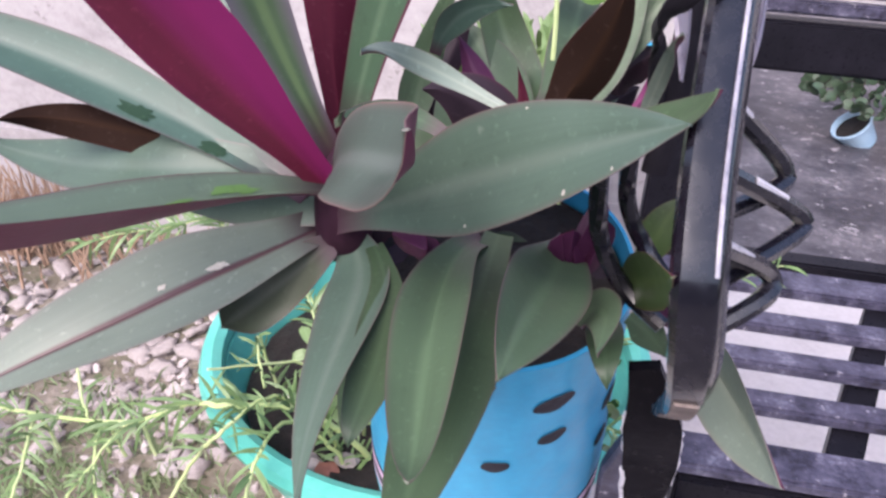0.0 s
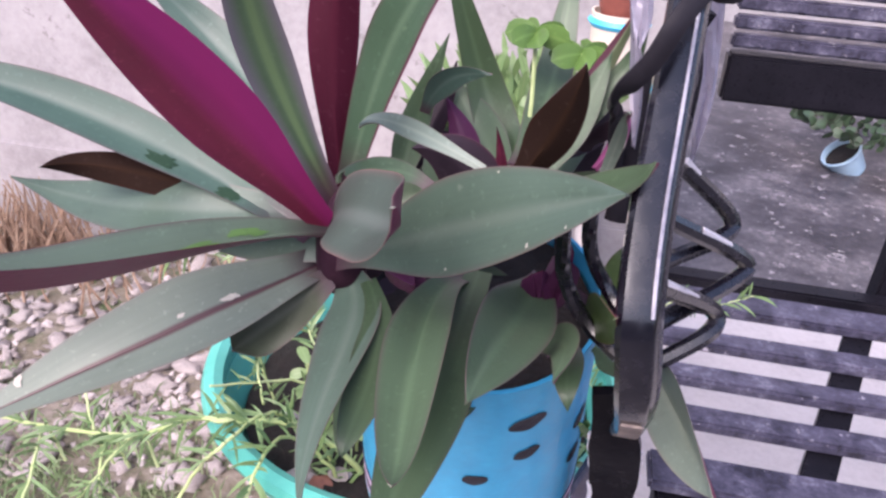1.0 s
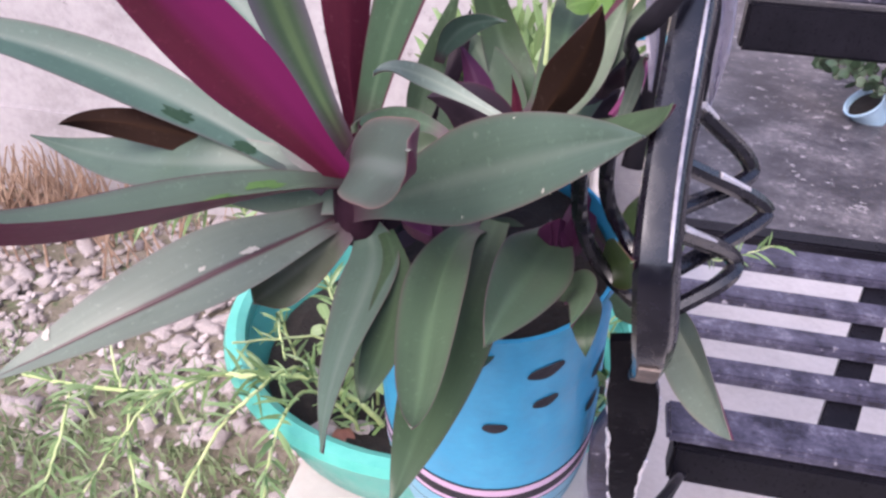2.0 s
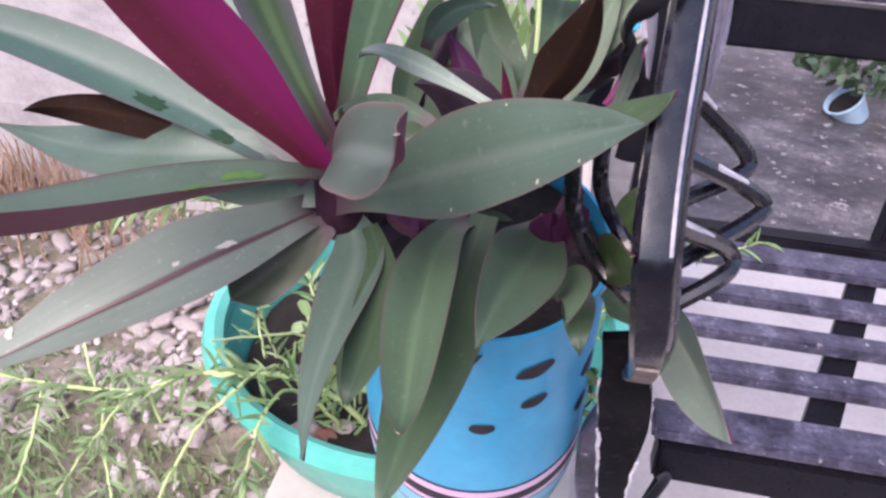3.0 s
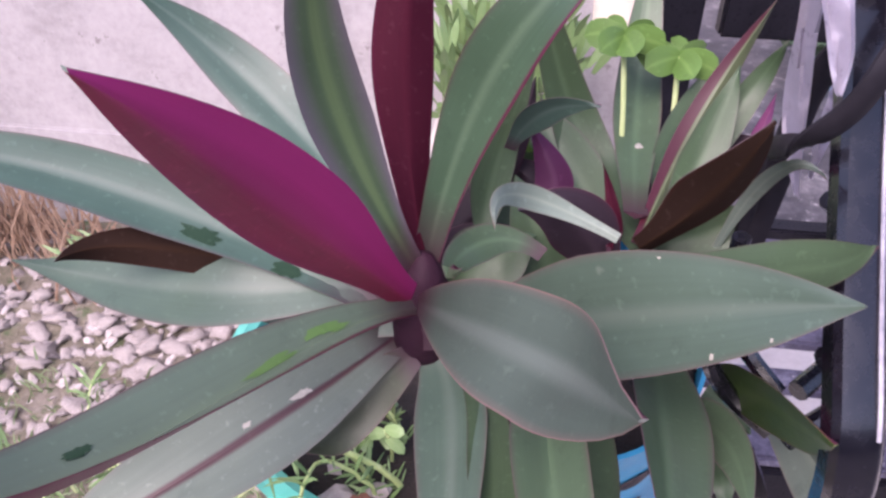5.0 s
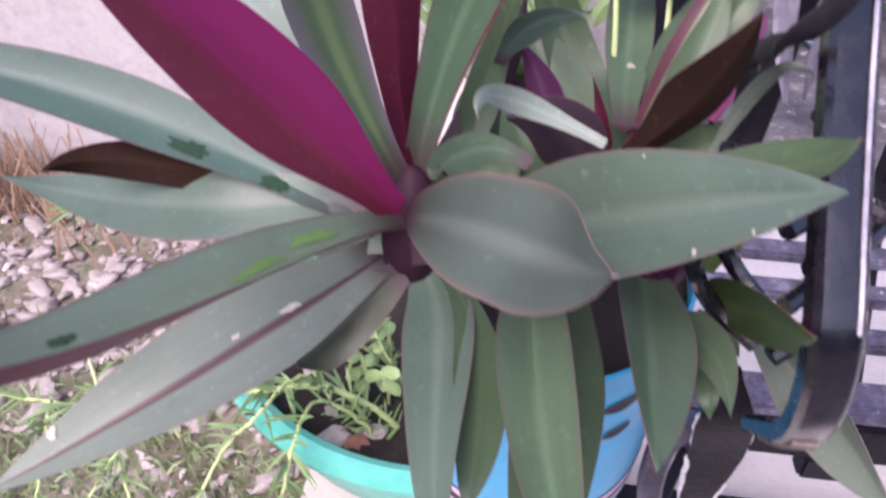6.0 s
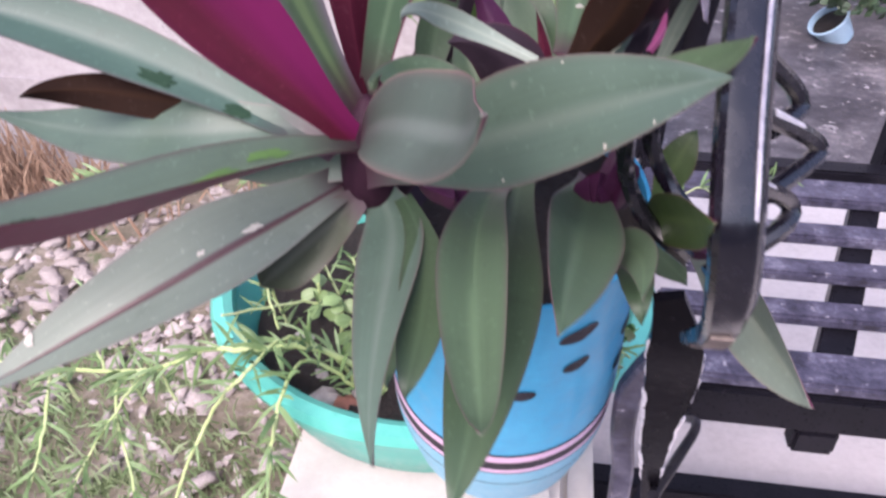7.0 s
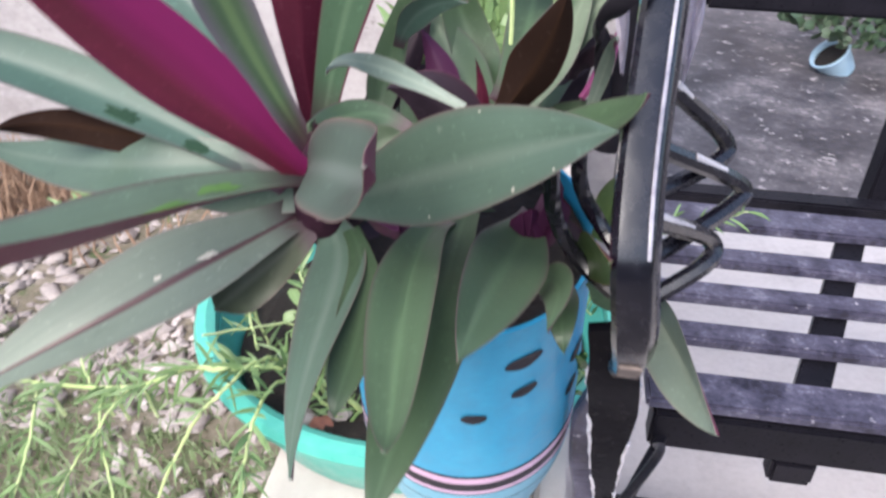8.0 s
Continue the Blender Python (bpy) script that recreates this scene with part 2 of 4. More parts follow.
SLAT = surface("weathered_black_paint", [(0.38, (0.015, 0.014, 0.024)), (0.48, (0.046, 0.043, 0.070)), (0.56, (0.078, 0.074, 0.112)), (0.66, (0.19, 0.185, 0.24))], 34, 170, 0.42, 0.6, 0.0, 0.0012, 0.0, (75, 0.62, (0.36, 0.34, 0.38)), spec=0.4)
BLUE = surface("blue_paint", [(0.25, (0.024, 0.225, 0.40)), (0.5, (0.040, 0.31, 0.52)), (0.75, (0.075, 0.41, 0.62))], 14, 120, 0.42, 0.3, 0.0, 0.0008, 0.1, spec=0.15)
SKYBLUE = surface("pale_blue_paint", [(0.3, (0.12, 0.36, 0.50)), (0.7, (0.2, 0.46, 0.58))], 18, 240, 0.42, 0.2, 0.0, 0.0006, 0.1, spec=0.15)
PINK = surface("pink_paint", [(0.3, (0.55, 0.36, 0.52)), (0.7, (0.68, 0.48, 0.62))], 25, 240, 0.5, 0.2, spec=0.15)
INK = surface("black_paint", [(0.3, (0.010, 0.010, 0.014)), (0.7, (0.03, 0.026, 0.035))], 40, 260, 0.5, 0.2, spec=0.12)
TEAL = surface("turquoise_plastic", [(0.3, (0.055, 0.33, 0.265)), (0.6, (0.095, 0.42, 0.345)), (0.8, (0.17, 0.50, 0.43))], 12, 130, 0.38, 0.1, 0.0, 0.0006, 0.1)
CYAN = surface("cyan_paint", [(0.3, (0.03, 0.42, 0.66)), (0.7, (0.07, 0.55, 0.78))], 18, 200, 0.4, 0.1)
PALEPOT = surface("faded_blue_plastic", [(0.3, (0.34, 0.52, 0.66)), (0.7, (0.48, 0.64, 0.76))], 10, 120, 0.45, 0.1)
CREAMPOT = surface("cream_paint", [(0.3, (0.62, 0.52, 0.42)), (0.7, (0.76, 0.68, 0.58))], 15, 120, 0.5, 0.1)
TERRA = surface("terracotta", [(0.3, (0.17, 0.045, 0.035)), (0.7, (0.28, 0.085, 0.06))], 20, 160, 0.65, 0.2)
SOIL = surface("potting_soil", [(0.3, (0.008, 0.006, 0.005)), (0.55, (0.022, 0.015, 0.012)), (0.8, (0.08, 0.055, 0.045))], 60, 320, 0.9, 0.9, 0.0, 0.006)
EARTH = surface("garden_earth", [(0.36, (0.075, 0.075, 0.043)), (0.5, (0.155, 0.135, 0.10)), (0.64, (0.27, 0.235, 0.205))], 9, 70, 0.92, 0.8, 0.0, 0.01, 0.0, (16, 0.56, (0.07, 0.10, 0.04)))
WALL = surface("whitewashed_wall", [(0.34, (0.25, 0.232, 0.24)), (0.5, (0.35, 0.33, 0.34)), (0.66, (0.42, 0.40, 0.41))], 5, 60, 0.85, 0.5, 0.0, 0.004, 0.0, (22, 0.62, (0.20, 0.185, 0.185)))
LEDGE = surface("cream_render", [(0.3, (0.43, 0.385, 0.355)), (0.5, (0.51, 0.465, 0.435)), (0.7, (0.58, 0.535, 0.505))], 7, 90, 0.8, 0.35, 0.0, 0.002, 0.0, (30, 0.72, (0.5, 0.45, 0.4)))
PALEFLOOR = surface("pale_concrete", [(0.3, (0.40, 0.365, 0.36)), (0.5, (0.51, 0.47, 0.465)), (0.7, (0.60, 0.555, 0.55))], 6, 80, 0.75, 0.3, 0.0, 0.002, 0.0, (26, 0.68, (0.33, 0.295, 0.29)), spec=0.2)
DARKFLOOR = surface("stained_concrete", [(0.40, (0.040, 0.037, 0.043)), (0.48, (0.078, 0.071, 0.080)), (0.55, (0.13, 0.118, 0.126)), (0.63, (0.24, 0.215, 0.22))], 4.5, 45, 0.5, 0.3, 0.0, 0.003, 0.0, (22, 0.585, (0.36, 0.33, 0.33)), spec=0.35)
FILM = surface("lavender_plastic", [(0.3, (0.38, 0.36, 0.44)), (0.6, (0.52, 0.49, 0.58)), (0.8, (0.66, 0.63, 0.7))], 60, 300, 0.35, 0.2)
STONE = surface("river_stone", [(0.38, (0.15, 0.125, 0.12)), (0.5, (0.30, 0.265, 0.255)), (0.62, (0.47, 0.43, 0.42))], 14, 110, 0.75, 0.4)
PURPLESTEM = surface("purple_stem", [(0.3, (0.016, 0.006, 0.011)), (0.7, (0.042, 0.014, 0.028))], 60, 260, 0.6, 0.3, spec=0.15)
BRICKRED = surface("broken_brick", [(0.3, (0.16, 0.06, 0.045)), (0.7, (0.32, 0.14, 0.10))], 60, 300, 0.8, 0.4)
STRAW = surface("dry_stalk", [(0.3, (0.16, 0.09, 0.055)), (0.5, (0.30, 0.20, 0.14)), (0.7, (0.45, 0.34, 0.25))], 14, 110, 0.85, 0.3)
GRASS = surface("grass_blade", [(0.3, (0.095, 0.15, 0.065)), (0.5, (0.16, 0.225, 0.105)), (0.7, (0.25, 0.30, 0.17))], 5, 40, 0.6, 0.1)
STEM = surface("herb_stem", [(0.3, (0.27, 0.37, 0.13)), (0.5, (0.39, 0.48, 0.21)), (0.7, (0.50, 0.56, 0.31))], 30, 220, 0.5, 0.1)


# ---- builders ----
def part(name, bm, mat, parent=None, label="", smooth=True):
    me = bpy.data.meshes.new(name)
    bm.to_mesh(me)
    bm.free()
    for m in mat if isinstance(mat, (list, tuple)) else (mat,):
        me.materials.append(m)
    if smooth:
        me.polygons.foreach_set("use_smooth", [True] * len(me.polygons))
        me.set_sharp_from_angle(angle=radians(38))
    ob = new(name, me)
    ob.parent = parent
    if label:
        ob["label"] = label
    return ob


def thing(name, label, category, group="", kind="", at=(0, 0, 0)):
    ob = new(name)
    ob.empty_display_size = 0.05
    return tagged(ob, label, category, group, kind)


def box(p0, p1, bevel=0.002):
    bm = bmesh.new()
    bmesh.ops.create_cube(bm, size=1)
    p0, p1 = Vector(p0), Vector(p1)
    for v in bm.verts:
        v.co = Vector([(a + b) / 2 + c * abs(b - a) for a, b, c in zip(p0, p1, v.co)])
    if bevel:
        bmesh.ops.bevel(bm, geom=bm.edges[:], offset=bevel, segments=2, affect="EDGES")
    return bm


def spline(points, n=8):
    """Catmull-Rom through the points."""
    p = [Vector(q) for q in points]
    p = [2 * p[0] - p[1], *p, 2 * p[-1] - p[-2]]
    out = []
    for a, b, c, d in zip(p, p[1:], p[2:], p[3:]):
        for k in range(n):
            t = k / n
            out.append(0.5 * (2 * b + (c - a) * t + (2 * a - 5 * b + 4 * c - d) * t * t + (3 * b - a - 3 * c + d) * t ** 3))
    return out + [p[-2]]


def tube(bm, path, radius, sides=8, flat=1.0, up=(0, 0, 1), taper=1.0):
    """A swept bar; flat squeezes it along up."""
    rings, up = [], Vector(up)
    for i, p in enumerate(path):
        t = (path[min(i + 1, len(path) - 1)] - path[max(i - 1, 0)]).normalized()
        s = t.cross(up)
        s = s.normalized() if s.length > 1e-4 else t.orthogonal().normalized()
        u = s.cross(t).normalized()
        r = radius * (1 + (taper - 1) * i / max(1, len(path) - 1))
        rings.append([bm.verts.new(p + r * (math.cos(a) * s + flat * math.sin(a) * u)) for a in [2 * math.pi * (k + 0.5) / sides for k in range(sides)]])
    for a, b in zip(rings, rings[1:]):
        for k in range(sides):
            bm.faces.new((a[k], a[(k + 1) % sides], b[(k + 1) % sides], b[k]))
    bm.faces.new(rings[0][::-1])
    bm.faces.new(rings[-1])
    return bm


def sweep(path, wide, thick, bevel=0.0016, cut=(0, 0)):
    """A flat iron bar along the path, its wide side along x."""
    bm, rings = bmesh.new(), []
    shape = []
    for sx, sz in ((1, 1), (-1, 1), (-1, -1), (1, -1)):
        if cut[0] and (sx, sz) == (1, -1):
            shape += [(wide / 2 - cut[0], -thick / 2), (wide / 2 - cut[0] + 0.0011, -thick / 2 + 0.0005), (wide / 2, -thick / 2 + cut[1])]
            continue
        bx = bz = bevel
        shape += [(sx * (wide / 2 - (bx if k else 0)), sz * (thick / 2 - (0 if k else bz))) for k in ((0, 1) if sx * sz > 0 else (1, 0))]
    for i, p in enumerate(path):
        t = (path[min(i + 1, len(path) - 1)] - path[max(i - 1, 0)]).normalized()
        u = Vector((1, 0, 0)).cross(t).normalized()
        s = t.cross(u).normalized()
        rings.append([bm.verts.new(p + a * s + b * u) for a, b in shape])
    for a, b in zip(rings, rings[1:]):
        for k in range(len(shape)):
            bm.faces.new((a[k], a[(k + 1) % len(shape)], b[(k + 1) % len(shape)], b[k]))
    bm.faces.new(rings[0][::-1])
    bm.faces.new(rings[-1])
    bmesh.ops.recalc_face_normals(bm, faces=bm.faces)
    return bm


def lathe(profile, centre, n=48, closed=False):
    """A turned body from (radius, z) pairs."""
    bm = bmesh.new()
    rings = [[bm.verts.new((centre[0] + r * math.cos(2 * math.pi * k / n), centre[1] + r * math.sin(2 * math.pi * k / n), centre[2] + z)) for k in range(n)] for r, z in profile]
    for a, b in zip(rings, rings[1:]):
        for k in range(n):
            bm.faces.new((a[k], a[(k + 1) % n], b[(k + 1) % n], b[k]))
    if closed:
        bm.faces.new(rings[-1])
        bm.faces.new(rings[0][::-1])
    bmesh.ops.recalc_face_normals(bm, faces=bm.faces)
    return bm


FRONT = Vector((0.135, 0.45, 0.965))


def blade(bm, base, ctrl, tip, width, twist=0.0, face=1, fold=0.25, blunt=False, n=14, across=6, thick=0.0007, seed=0.0, lift=0.0, root=0.42, up=None):
    """A strap leaf: an arched midline, a folded blade with a skin on both sides, its upper side in slot 0."""
    base, tip = Vector(base), Vector(tip)
    line = [base, *([Vector(c) for c in ctrl] if isinstance(ctrl, list) else [Vector(ctrl)]), tip]
    last = len(line) - 1
    middle = sum(line, Vector()) / 4 + (line[1] / 4 if last == 2 else Vector())
    uv = bm.loops.layers.uv.verify()
    top, low = [], []
    for i in range(n + 1):
        s = i / n
        p = sum((math.comb(last, k) * (1 - s) ** (last - k) * s ** k * c for k, c in enumerate(line)), Vector())
        t = sum((math.comb(last - 1, k) * (1 - s) ** (last - 1 - k) * s ** k * (d - c) for k, (c, d) in enumerate(zip(line, line[1:]))), Vector()).normalized()
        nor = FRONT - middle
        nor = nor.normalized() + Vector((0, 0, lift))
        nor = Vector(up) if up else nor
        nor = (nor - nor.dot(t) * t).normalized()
        nor.rotate(Matrix.Rotation(radians(twist * (0.4 + 0.9 * s)), 3, t))
        side = t.cross(nor).normalized()
        k = min(1, s / 0.42)
        w = root + (1 - root) * k * k * (3 - 2 * k)
        if s > 0.42:
            w = 1 - ((s - 0.42) / 0.58) ** (3.2 if blunt else 1.75)
        if blunt:
            k = min(1, s / 0.5)
            w = root + (1 - root) * k * (2 - k) if s < 0.5 else 1 - ((s - 0.5) / 0.5) ** 3.6
        w = max(w, 0.02) * width / 2
        a, b = [], []
        for j in range(across + 1):
            v = 2 * j / across - 1
            wave = 0.07 * noise.noise(Vector((s * 4 + seed, v * 1.5, seed)))
            rise = fold * w * (1.15 * abs(v) ** 1.15) + w * wave
            q = p + side * (v * w * (1 + 0.6 * wave)) + nor * rise * face
            d = nor * face * thick * (1.15 - abs(v))
            a.append(bm.verts.new(q + d))
            b.append(bm.verts.new(q - d))
        top.append(a)
        low.append(b)

    def quad(vs, cs, slot):
        f = bm.faces.new(vs)
        f.material_index = slot
        for lp, c in zip(f.loops, cs):
            lp[uv].uv = c

    for i in range(n):
        for j in range(across):
            cs = [(i / n, j / across), ((i + 1) / n, j / across), ((i + 1) / n, (j + 1) / across), (i / n, (j + 1) / across)]
            quad((top[i][j], top[i + 1][j], top[i + 1][j + 1], top[i][j + 1]), cs, 0)
            quad((low[i][j], low[i][j + 1], low[i + 1][j + 1], low[i + 1][j]), [cs[0], cs[3], cs[2], cs[1]], 1)
        for j in (0, across):
            c = [(i / n, j / across)] * 4
            quad((top[i][j], low[i][j], low[i + 1][j], top[i + 1][j]), c, 0)
    for i in (0, n):
        for j in range(across):
            quad((top[i][j], top[i][j + 1], low[i][j + 1], low[i][j]), [(i / n, 0.03)] * 4, 0)
    bmesh.ops.recalc_face_normals(bm, faces=bm.faces)
    return bm


# ---- the setting ----
GROUND_Z = 0.10


def ground_height(x, y):
    return GROUND_Z + 0.018 * noise.noise(Vector((x * 3, y * 3, 0))) + 0.008 * noise.noise(Vector((x * 11, y * 11, 3)))


bm = bmesh.new()
xs = [-40, -12, -4, -2.4] + [-2 + 0.05 * i for i in range(40)] + [-0.02]
ys = [-40, -10, -3, -1] + [-0.6 + 0.05 * i for i in range(50)]
grid = [[bm.verts.new((x, y, ground_height(x, y) if -2.4 < x < 0 and y > -1 else GROUND_Z)) for y in ys] for x in xs]
for a, b in zip(grid, grid[1:]):
    for k in range(len(ys) - 1):
        bm.faces.new((a[k], b[k], b[k + 1], a[k + 1]))
tagged(part("ground", bm, EARTH), "stony garden earth with sparse grass", "ground", kind="structure")
tagged(part("floor", box((-0.02, 0.556, -0.12), (6, 2.08, 0.0), 0.004), PALEFLOOR), "pale worn concrete porch floor", "floor", kind="structure")
# out of view; dark concrete chosen here to dim reflections in the iron
tagged(part("floor_front", box((-0.02, -6, -0.12), (6, 0.55, -0.004), 0.004), DARKFLOOR), "unseen floor before the bench, kept dark to dim reflections", "floor", kind="structure")
tagged(part("floor_rear", box((-0.02, 2.086, -0.13), (8, 8, -0.012), 0.004), DARKFLOOR), "dark stained concrete yard floor", "floor", kind="structure")
tagged(part("ledge", box((-0.011, 0.30, 0.0), (0.172, 1.72, 0.53), 0.008), LEDGE), "low cream rendered parapet beside the bench", "parapet", kind="structure")
tagged(part("ledge_step", box((0.1745, 0.30, 0.0), (0.197, 1.72, 0.50), 0.004), LEDGE), "narrow lower step along the parapet", "parapet", kind="structure")
tagged(part("wall_garden", box((-8, 1.80, 0.0), (0.34, 1.98, 2.6), 0.01), WALL), "whitewashed garden wall with grey stains", "wall", kind="structure")
tagged(part("trim", box((-8, 1.790, 0.0), (0.34, 1.80, 0.30), 0.004), WALL), "whitewashed plinth along the garden wall", "plinth", kind="structure")
tagged(part("wall_yard", box((0.36, 5.2, -0.1), (8, 5.4, 2.6), 0.01), WALL), "plain whitewashed wall behind the yard", "wall", kind="structure")


# two unseen walls, added to cut low sky light and reflections
tagged(part("wall_backing", box((-8, -5.2, -0.1), (8, -5.0, 2.2), 0.01), BACKING), "unseen added wall behind the viewpoint that darkens reflections", "wall", kind="structure")
tagged(part("wall_side", box((-5.2, -5.0, 0.0), (-5.0, 1.80, 2.2), 0.01), WALL), "unseen added side wall closing off the garden", "wall", kind="structure")


# ---- the bench ----
bench = thing("garden_bench", "black painted slatted garden bench with iron arm", "bench")
for y0, y1 in ((1.295, 1.352), (1.214, 1.253), (1.143, 1.181), (1.072, 1.110), (0.979, 1.033)):
    part("seat_slat", box((0.272, y0 + 0.008, 0.439), (1.75, y1, 0.452), 0.003), SLAT, bench)
part("front_rail", box((0.28, 0.984, 0.393), (1.75, 1.012, 0.4375), 0.003), FRAME, bench)
part("rear_rail", box((0.272, 1.372, 0.412), (1.75, 1.402, 0.452), 0.003), FRAME, bench)
for x, slope in ((0.418, 0.38), (1.35, 0.0)):
    bm = box((x, 1.014, 0.392), (x + 0.034, 1.371, 0.4375), 0.002)
    for v in bm.verts:
        v.co.x += slope * (v.co.y - 1.05)
    part("seat_bearer", bm, FRAME, bench)
part("tab", box((0.397, 0.985, 0.362), (0.438, 1.01, 0.3925), 0.004), FRAME, bench)
part("stretcher", box((0.25, 1.155, 0.03), (1.75, 1.19, 0.07), 0.003), FRAME, bench)
part("lower_backrest_rail", box((0.33, 1.445, 0.668), (1.75, 1.475, 0.728), 0.004), FRAME, bench, "dark lower board of the backrest")
for i in range(5):
    z = 0.734 + 0.0215 * i
    part("backrest_slat", box((0.33, 1.452 + 0.006 * i, z), (1.75, 1.470 + 0.006 * i, z + 0.0165), 0.003), SLAT, bench)
for x, w, z0, z1 in ((0.252, 0.048, 0.43, 1.0), (0.575, 0.026, 0.43, 0.69), (1.55, 0.048, 0.43, 1.0)):
    part("back_post", box((x, 1.405, z0), (x + w, 1.44, z1), 0.003), FRAME, bench)
arm = spline([(0.215, 1.41, 0.985), (0.210, 1.1, 0.995), (0.199, 0.82, 0.99), (0.1915, 0.735, 0.972), (0.1875, 0.690, 0.940), (0.184, 0.645, 0.900), (0.1825, 0.6225, 0.880), (0.183, 0.608, 0.862), (0.1862, 0.6085, 0.841), (0.1882, 0.618, 0.822), (0.1886, 0.634, 0.806), (0.1882, 0.646, 0.795)], 8)
bm = sweep(arm, 0.0122, 0.0085, 0.0014, (0.0034, 0.0045))
per = len(bm.verts) // len(arm)
for i, v in enumerate(bm.verts):
    shrink = max(0, i // per - 64) / (len(arm) - 65)
    v.co = v.co.lerp(arm[i // per] + Vector((0.001, -0.002, -0.001)), 0.55 * shrink)
part("arm_rest", bm, IRON, bench, "glossy black iron arm rest curled under at its front end")
leg = spline([(0.196, 0.712, 0.722), (0.1925, 0.718, 0.706), (0.190, 0.725, 0.686), (0.1925, 0.735, 0.648), (0.1985, 0.745, 0.610), (0.2035, 0.76, 0.551), (0.2065, 0.775, 0.507), (0.225, 0.86, 0.33), (0.255, 1.0, 0.16), (0.27, 1.17, 0.0)], 7)
part("front_leg", sweep(leg, 0.0120, 0.008), SLAT, bench)


def plate(path, widths, thick):
    """A flat bar along the path whose width changes."""
    bm = sweep(path, 1.0, thick, 0.0008)
    per = len(bm.verts) // len(path)
    bm.verts.ensure_lookup_table()
    for i, p in enumerate(path):
        w = float(np.interp(i / (len(path) - 1), np.linspace(0, 1, len(widths)), widths))
        t = (path[min(i + 1, len(path) - 1)] - path[max(i - 1, 0)]).normalized()
        side = t.cross(Vector((1, 0, 0)).cross(t).normalized()).normalized()
        for v in bm.verts[i * per:(i + 1) * per]:
            a = (v.co - p).dot(side)
            v.co += side * (a * w - a)
    return bm


# the arm's edge highlight is put into a pale bead
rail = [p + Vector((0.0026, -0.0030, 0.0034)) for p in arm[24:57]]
part("worn_glint_edge", tube(bmesh.new(), rail, 0.00055, 6), EDGE_GLINT, bench, "pale bead standing for worn metal and highlights")
knee = spline([(0.1841, 0.664, 0.7955), (0.1894, 0.668, 0.7778), (0.1923, 0.672, 0.764), (0.1957, 0.680, 0.7397), (0.1981, 0.690, 0.7038), (0.2008, 0.698, 0.6751), (0.2038, 0.705, 0.6513), (0.2089, 0.715, 0.6155), (0.2143, 0.725, 0.5775), (0.224, 0.80, 0.30), (0.232, 0.90, 0.0)], 6)
WIDE = (0.010, 0.0155, 0.0200, 0.0195, 0.0140, 0.0105, 0.0080, 0.0072, 0.0070, 0.0070, 0.0070)
part("leg_plate", plate(knee, WIDE, 0.004), TAR, bench, "black iron leg plate with painted edge glints")
# glints on both edges of the plate, painted as pale beads
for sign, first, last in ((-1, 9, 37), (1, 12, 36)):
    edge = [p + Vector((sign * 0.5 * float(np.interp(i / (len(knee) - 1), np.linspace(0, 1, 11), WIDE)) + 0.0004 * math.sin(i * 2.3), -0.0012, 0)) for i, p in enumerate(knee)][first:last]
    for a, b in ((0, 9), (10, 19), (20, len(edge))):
        part("worn_glint_edge", tube(bmesh.new(), edge[a:b], 0.0012 if a else 0.0007, 6, taper=0.7), WORN_GLINT, bench, "pale bead standing for worn metal and highlights")
part("brace", sweep(spline([(0.206, 0.70, 0.645), (0.226, 0.745, 0.62), (0.248, 0.80, 0.59), (0.285, 0.97, 0.41)], 4), 0.0055, 0.005), FRAME, bench)
patch = [p + Vector((-0.0004, -0.0040 + 0.00012 * k, -0.0021)) for k, p in enumerate(arm[69:80])]
part("scuff", sweep(patch, 0.0062, 0.0008, 0.0003), TAN, bench, "scuffed brown patch")
part("bracket", sweep(spline([(0.294, 0.99, 0.405), (0.262, 0.92, 0.40), (0.226, 0.842, 0.385)], 5), 0.010, 0.008), FRAME, bench)
for f0, f1, pts in ((-0.02, 0.26, ((0.197, 0.690, 0.873), (0.2175, 0.702, 0.853), (0.2170, 0.698, 0.846), (0.193, 0.676, 0.842))), (0.42, 0.80, ((0.192, 0.672, 0.862), (0.2235, 0.692, 0.8415), (0.2225, 0.688, 0.8345), (0.193, 0.66, 0.827))), (0.06, 0.62, ((0.192, 0.650, 0.849), (0.2140, 0.671, 0.831), (0.2130, 0.666, 0.824), (0.192, 0.655, 0.812)))):
    part("scroll", tube(bmesh.new(), spline(pts, 6), 0.0031, 8), IRON, bench, "bent iron rod ornament")
    p, q = Vector(pts[0]), Vector(pts[1])
    # rubbed bare patch on the rod, in the same pale metal
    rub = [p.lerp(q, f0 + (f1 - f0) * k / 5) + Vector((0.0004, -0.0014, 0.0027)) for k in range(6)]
    part("worn_glint_edge", tube(bmesh.new(), rub, 0.0014, 6, taper=0.75), WORN_GLINT, bench, "pale bead standing for worn metal and highlights")
for k, pts in enumerate((((0.160, 0.650, 0.868), (0.163, 0.655, 0.845), (0.172, 0.655, 0.829), (0.184, 0.648, 0.822)), ((0.168, 0.665, 0.874), (0.170, 0.668, 0.85), (0.178, 0.668, 0.835), (0.188, 0.66, 0.826)))):
    part("scroll", tube(bmesh.new(), spline(pts, 6), 0.0026, 8), IRON, bench, "bent iron rod ornament")

# ---- a torn strip on the arm ----
strip = thing("plastic_strip", "torn pale lavender plastic strip tied to the bench arm", "plastic strip")
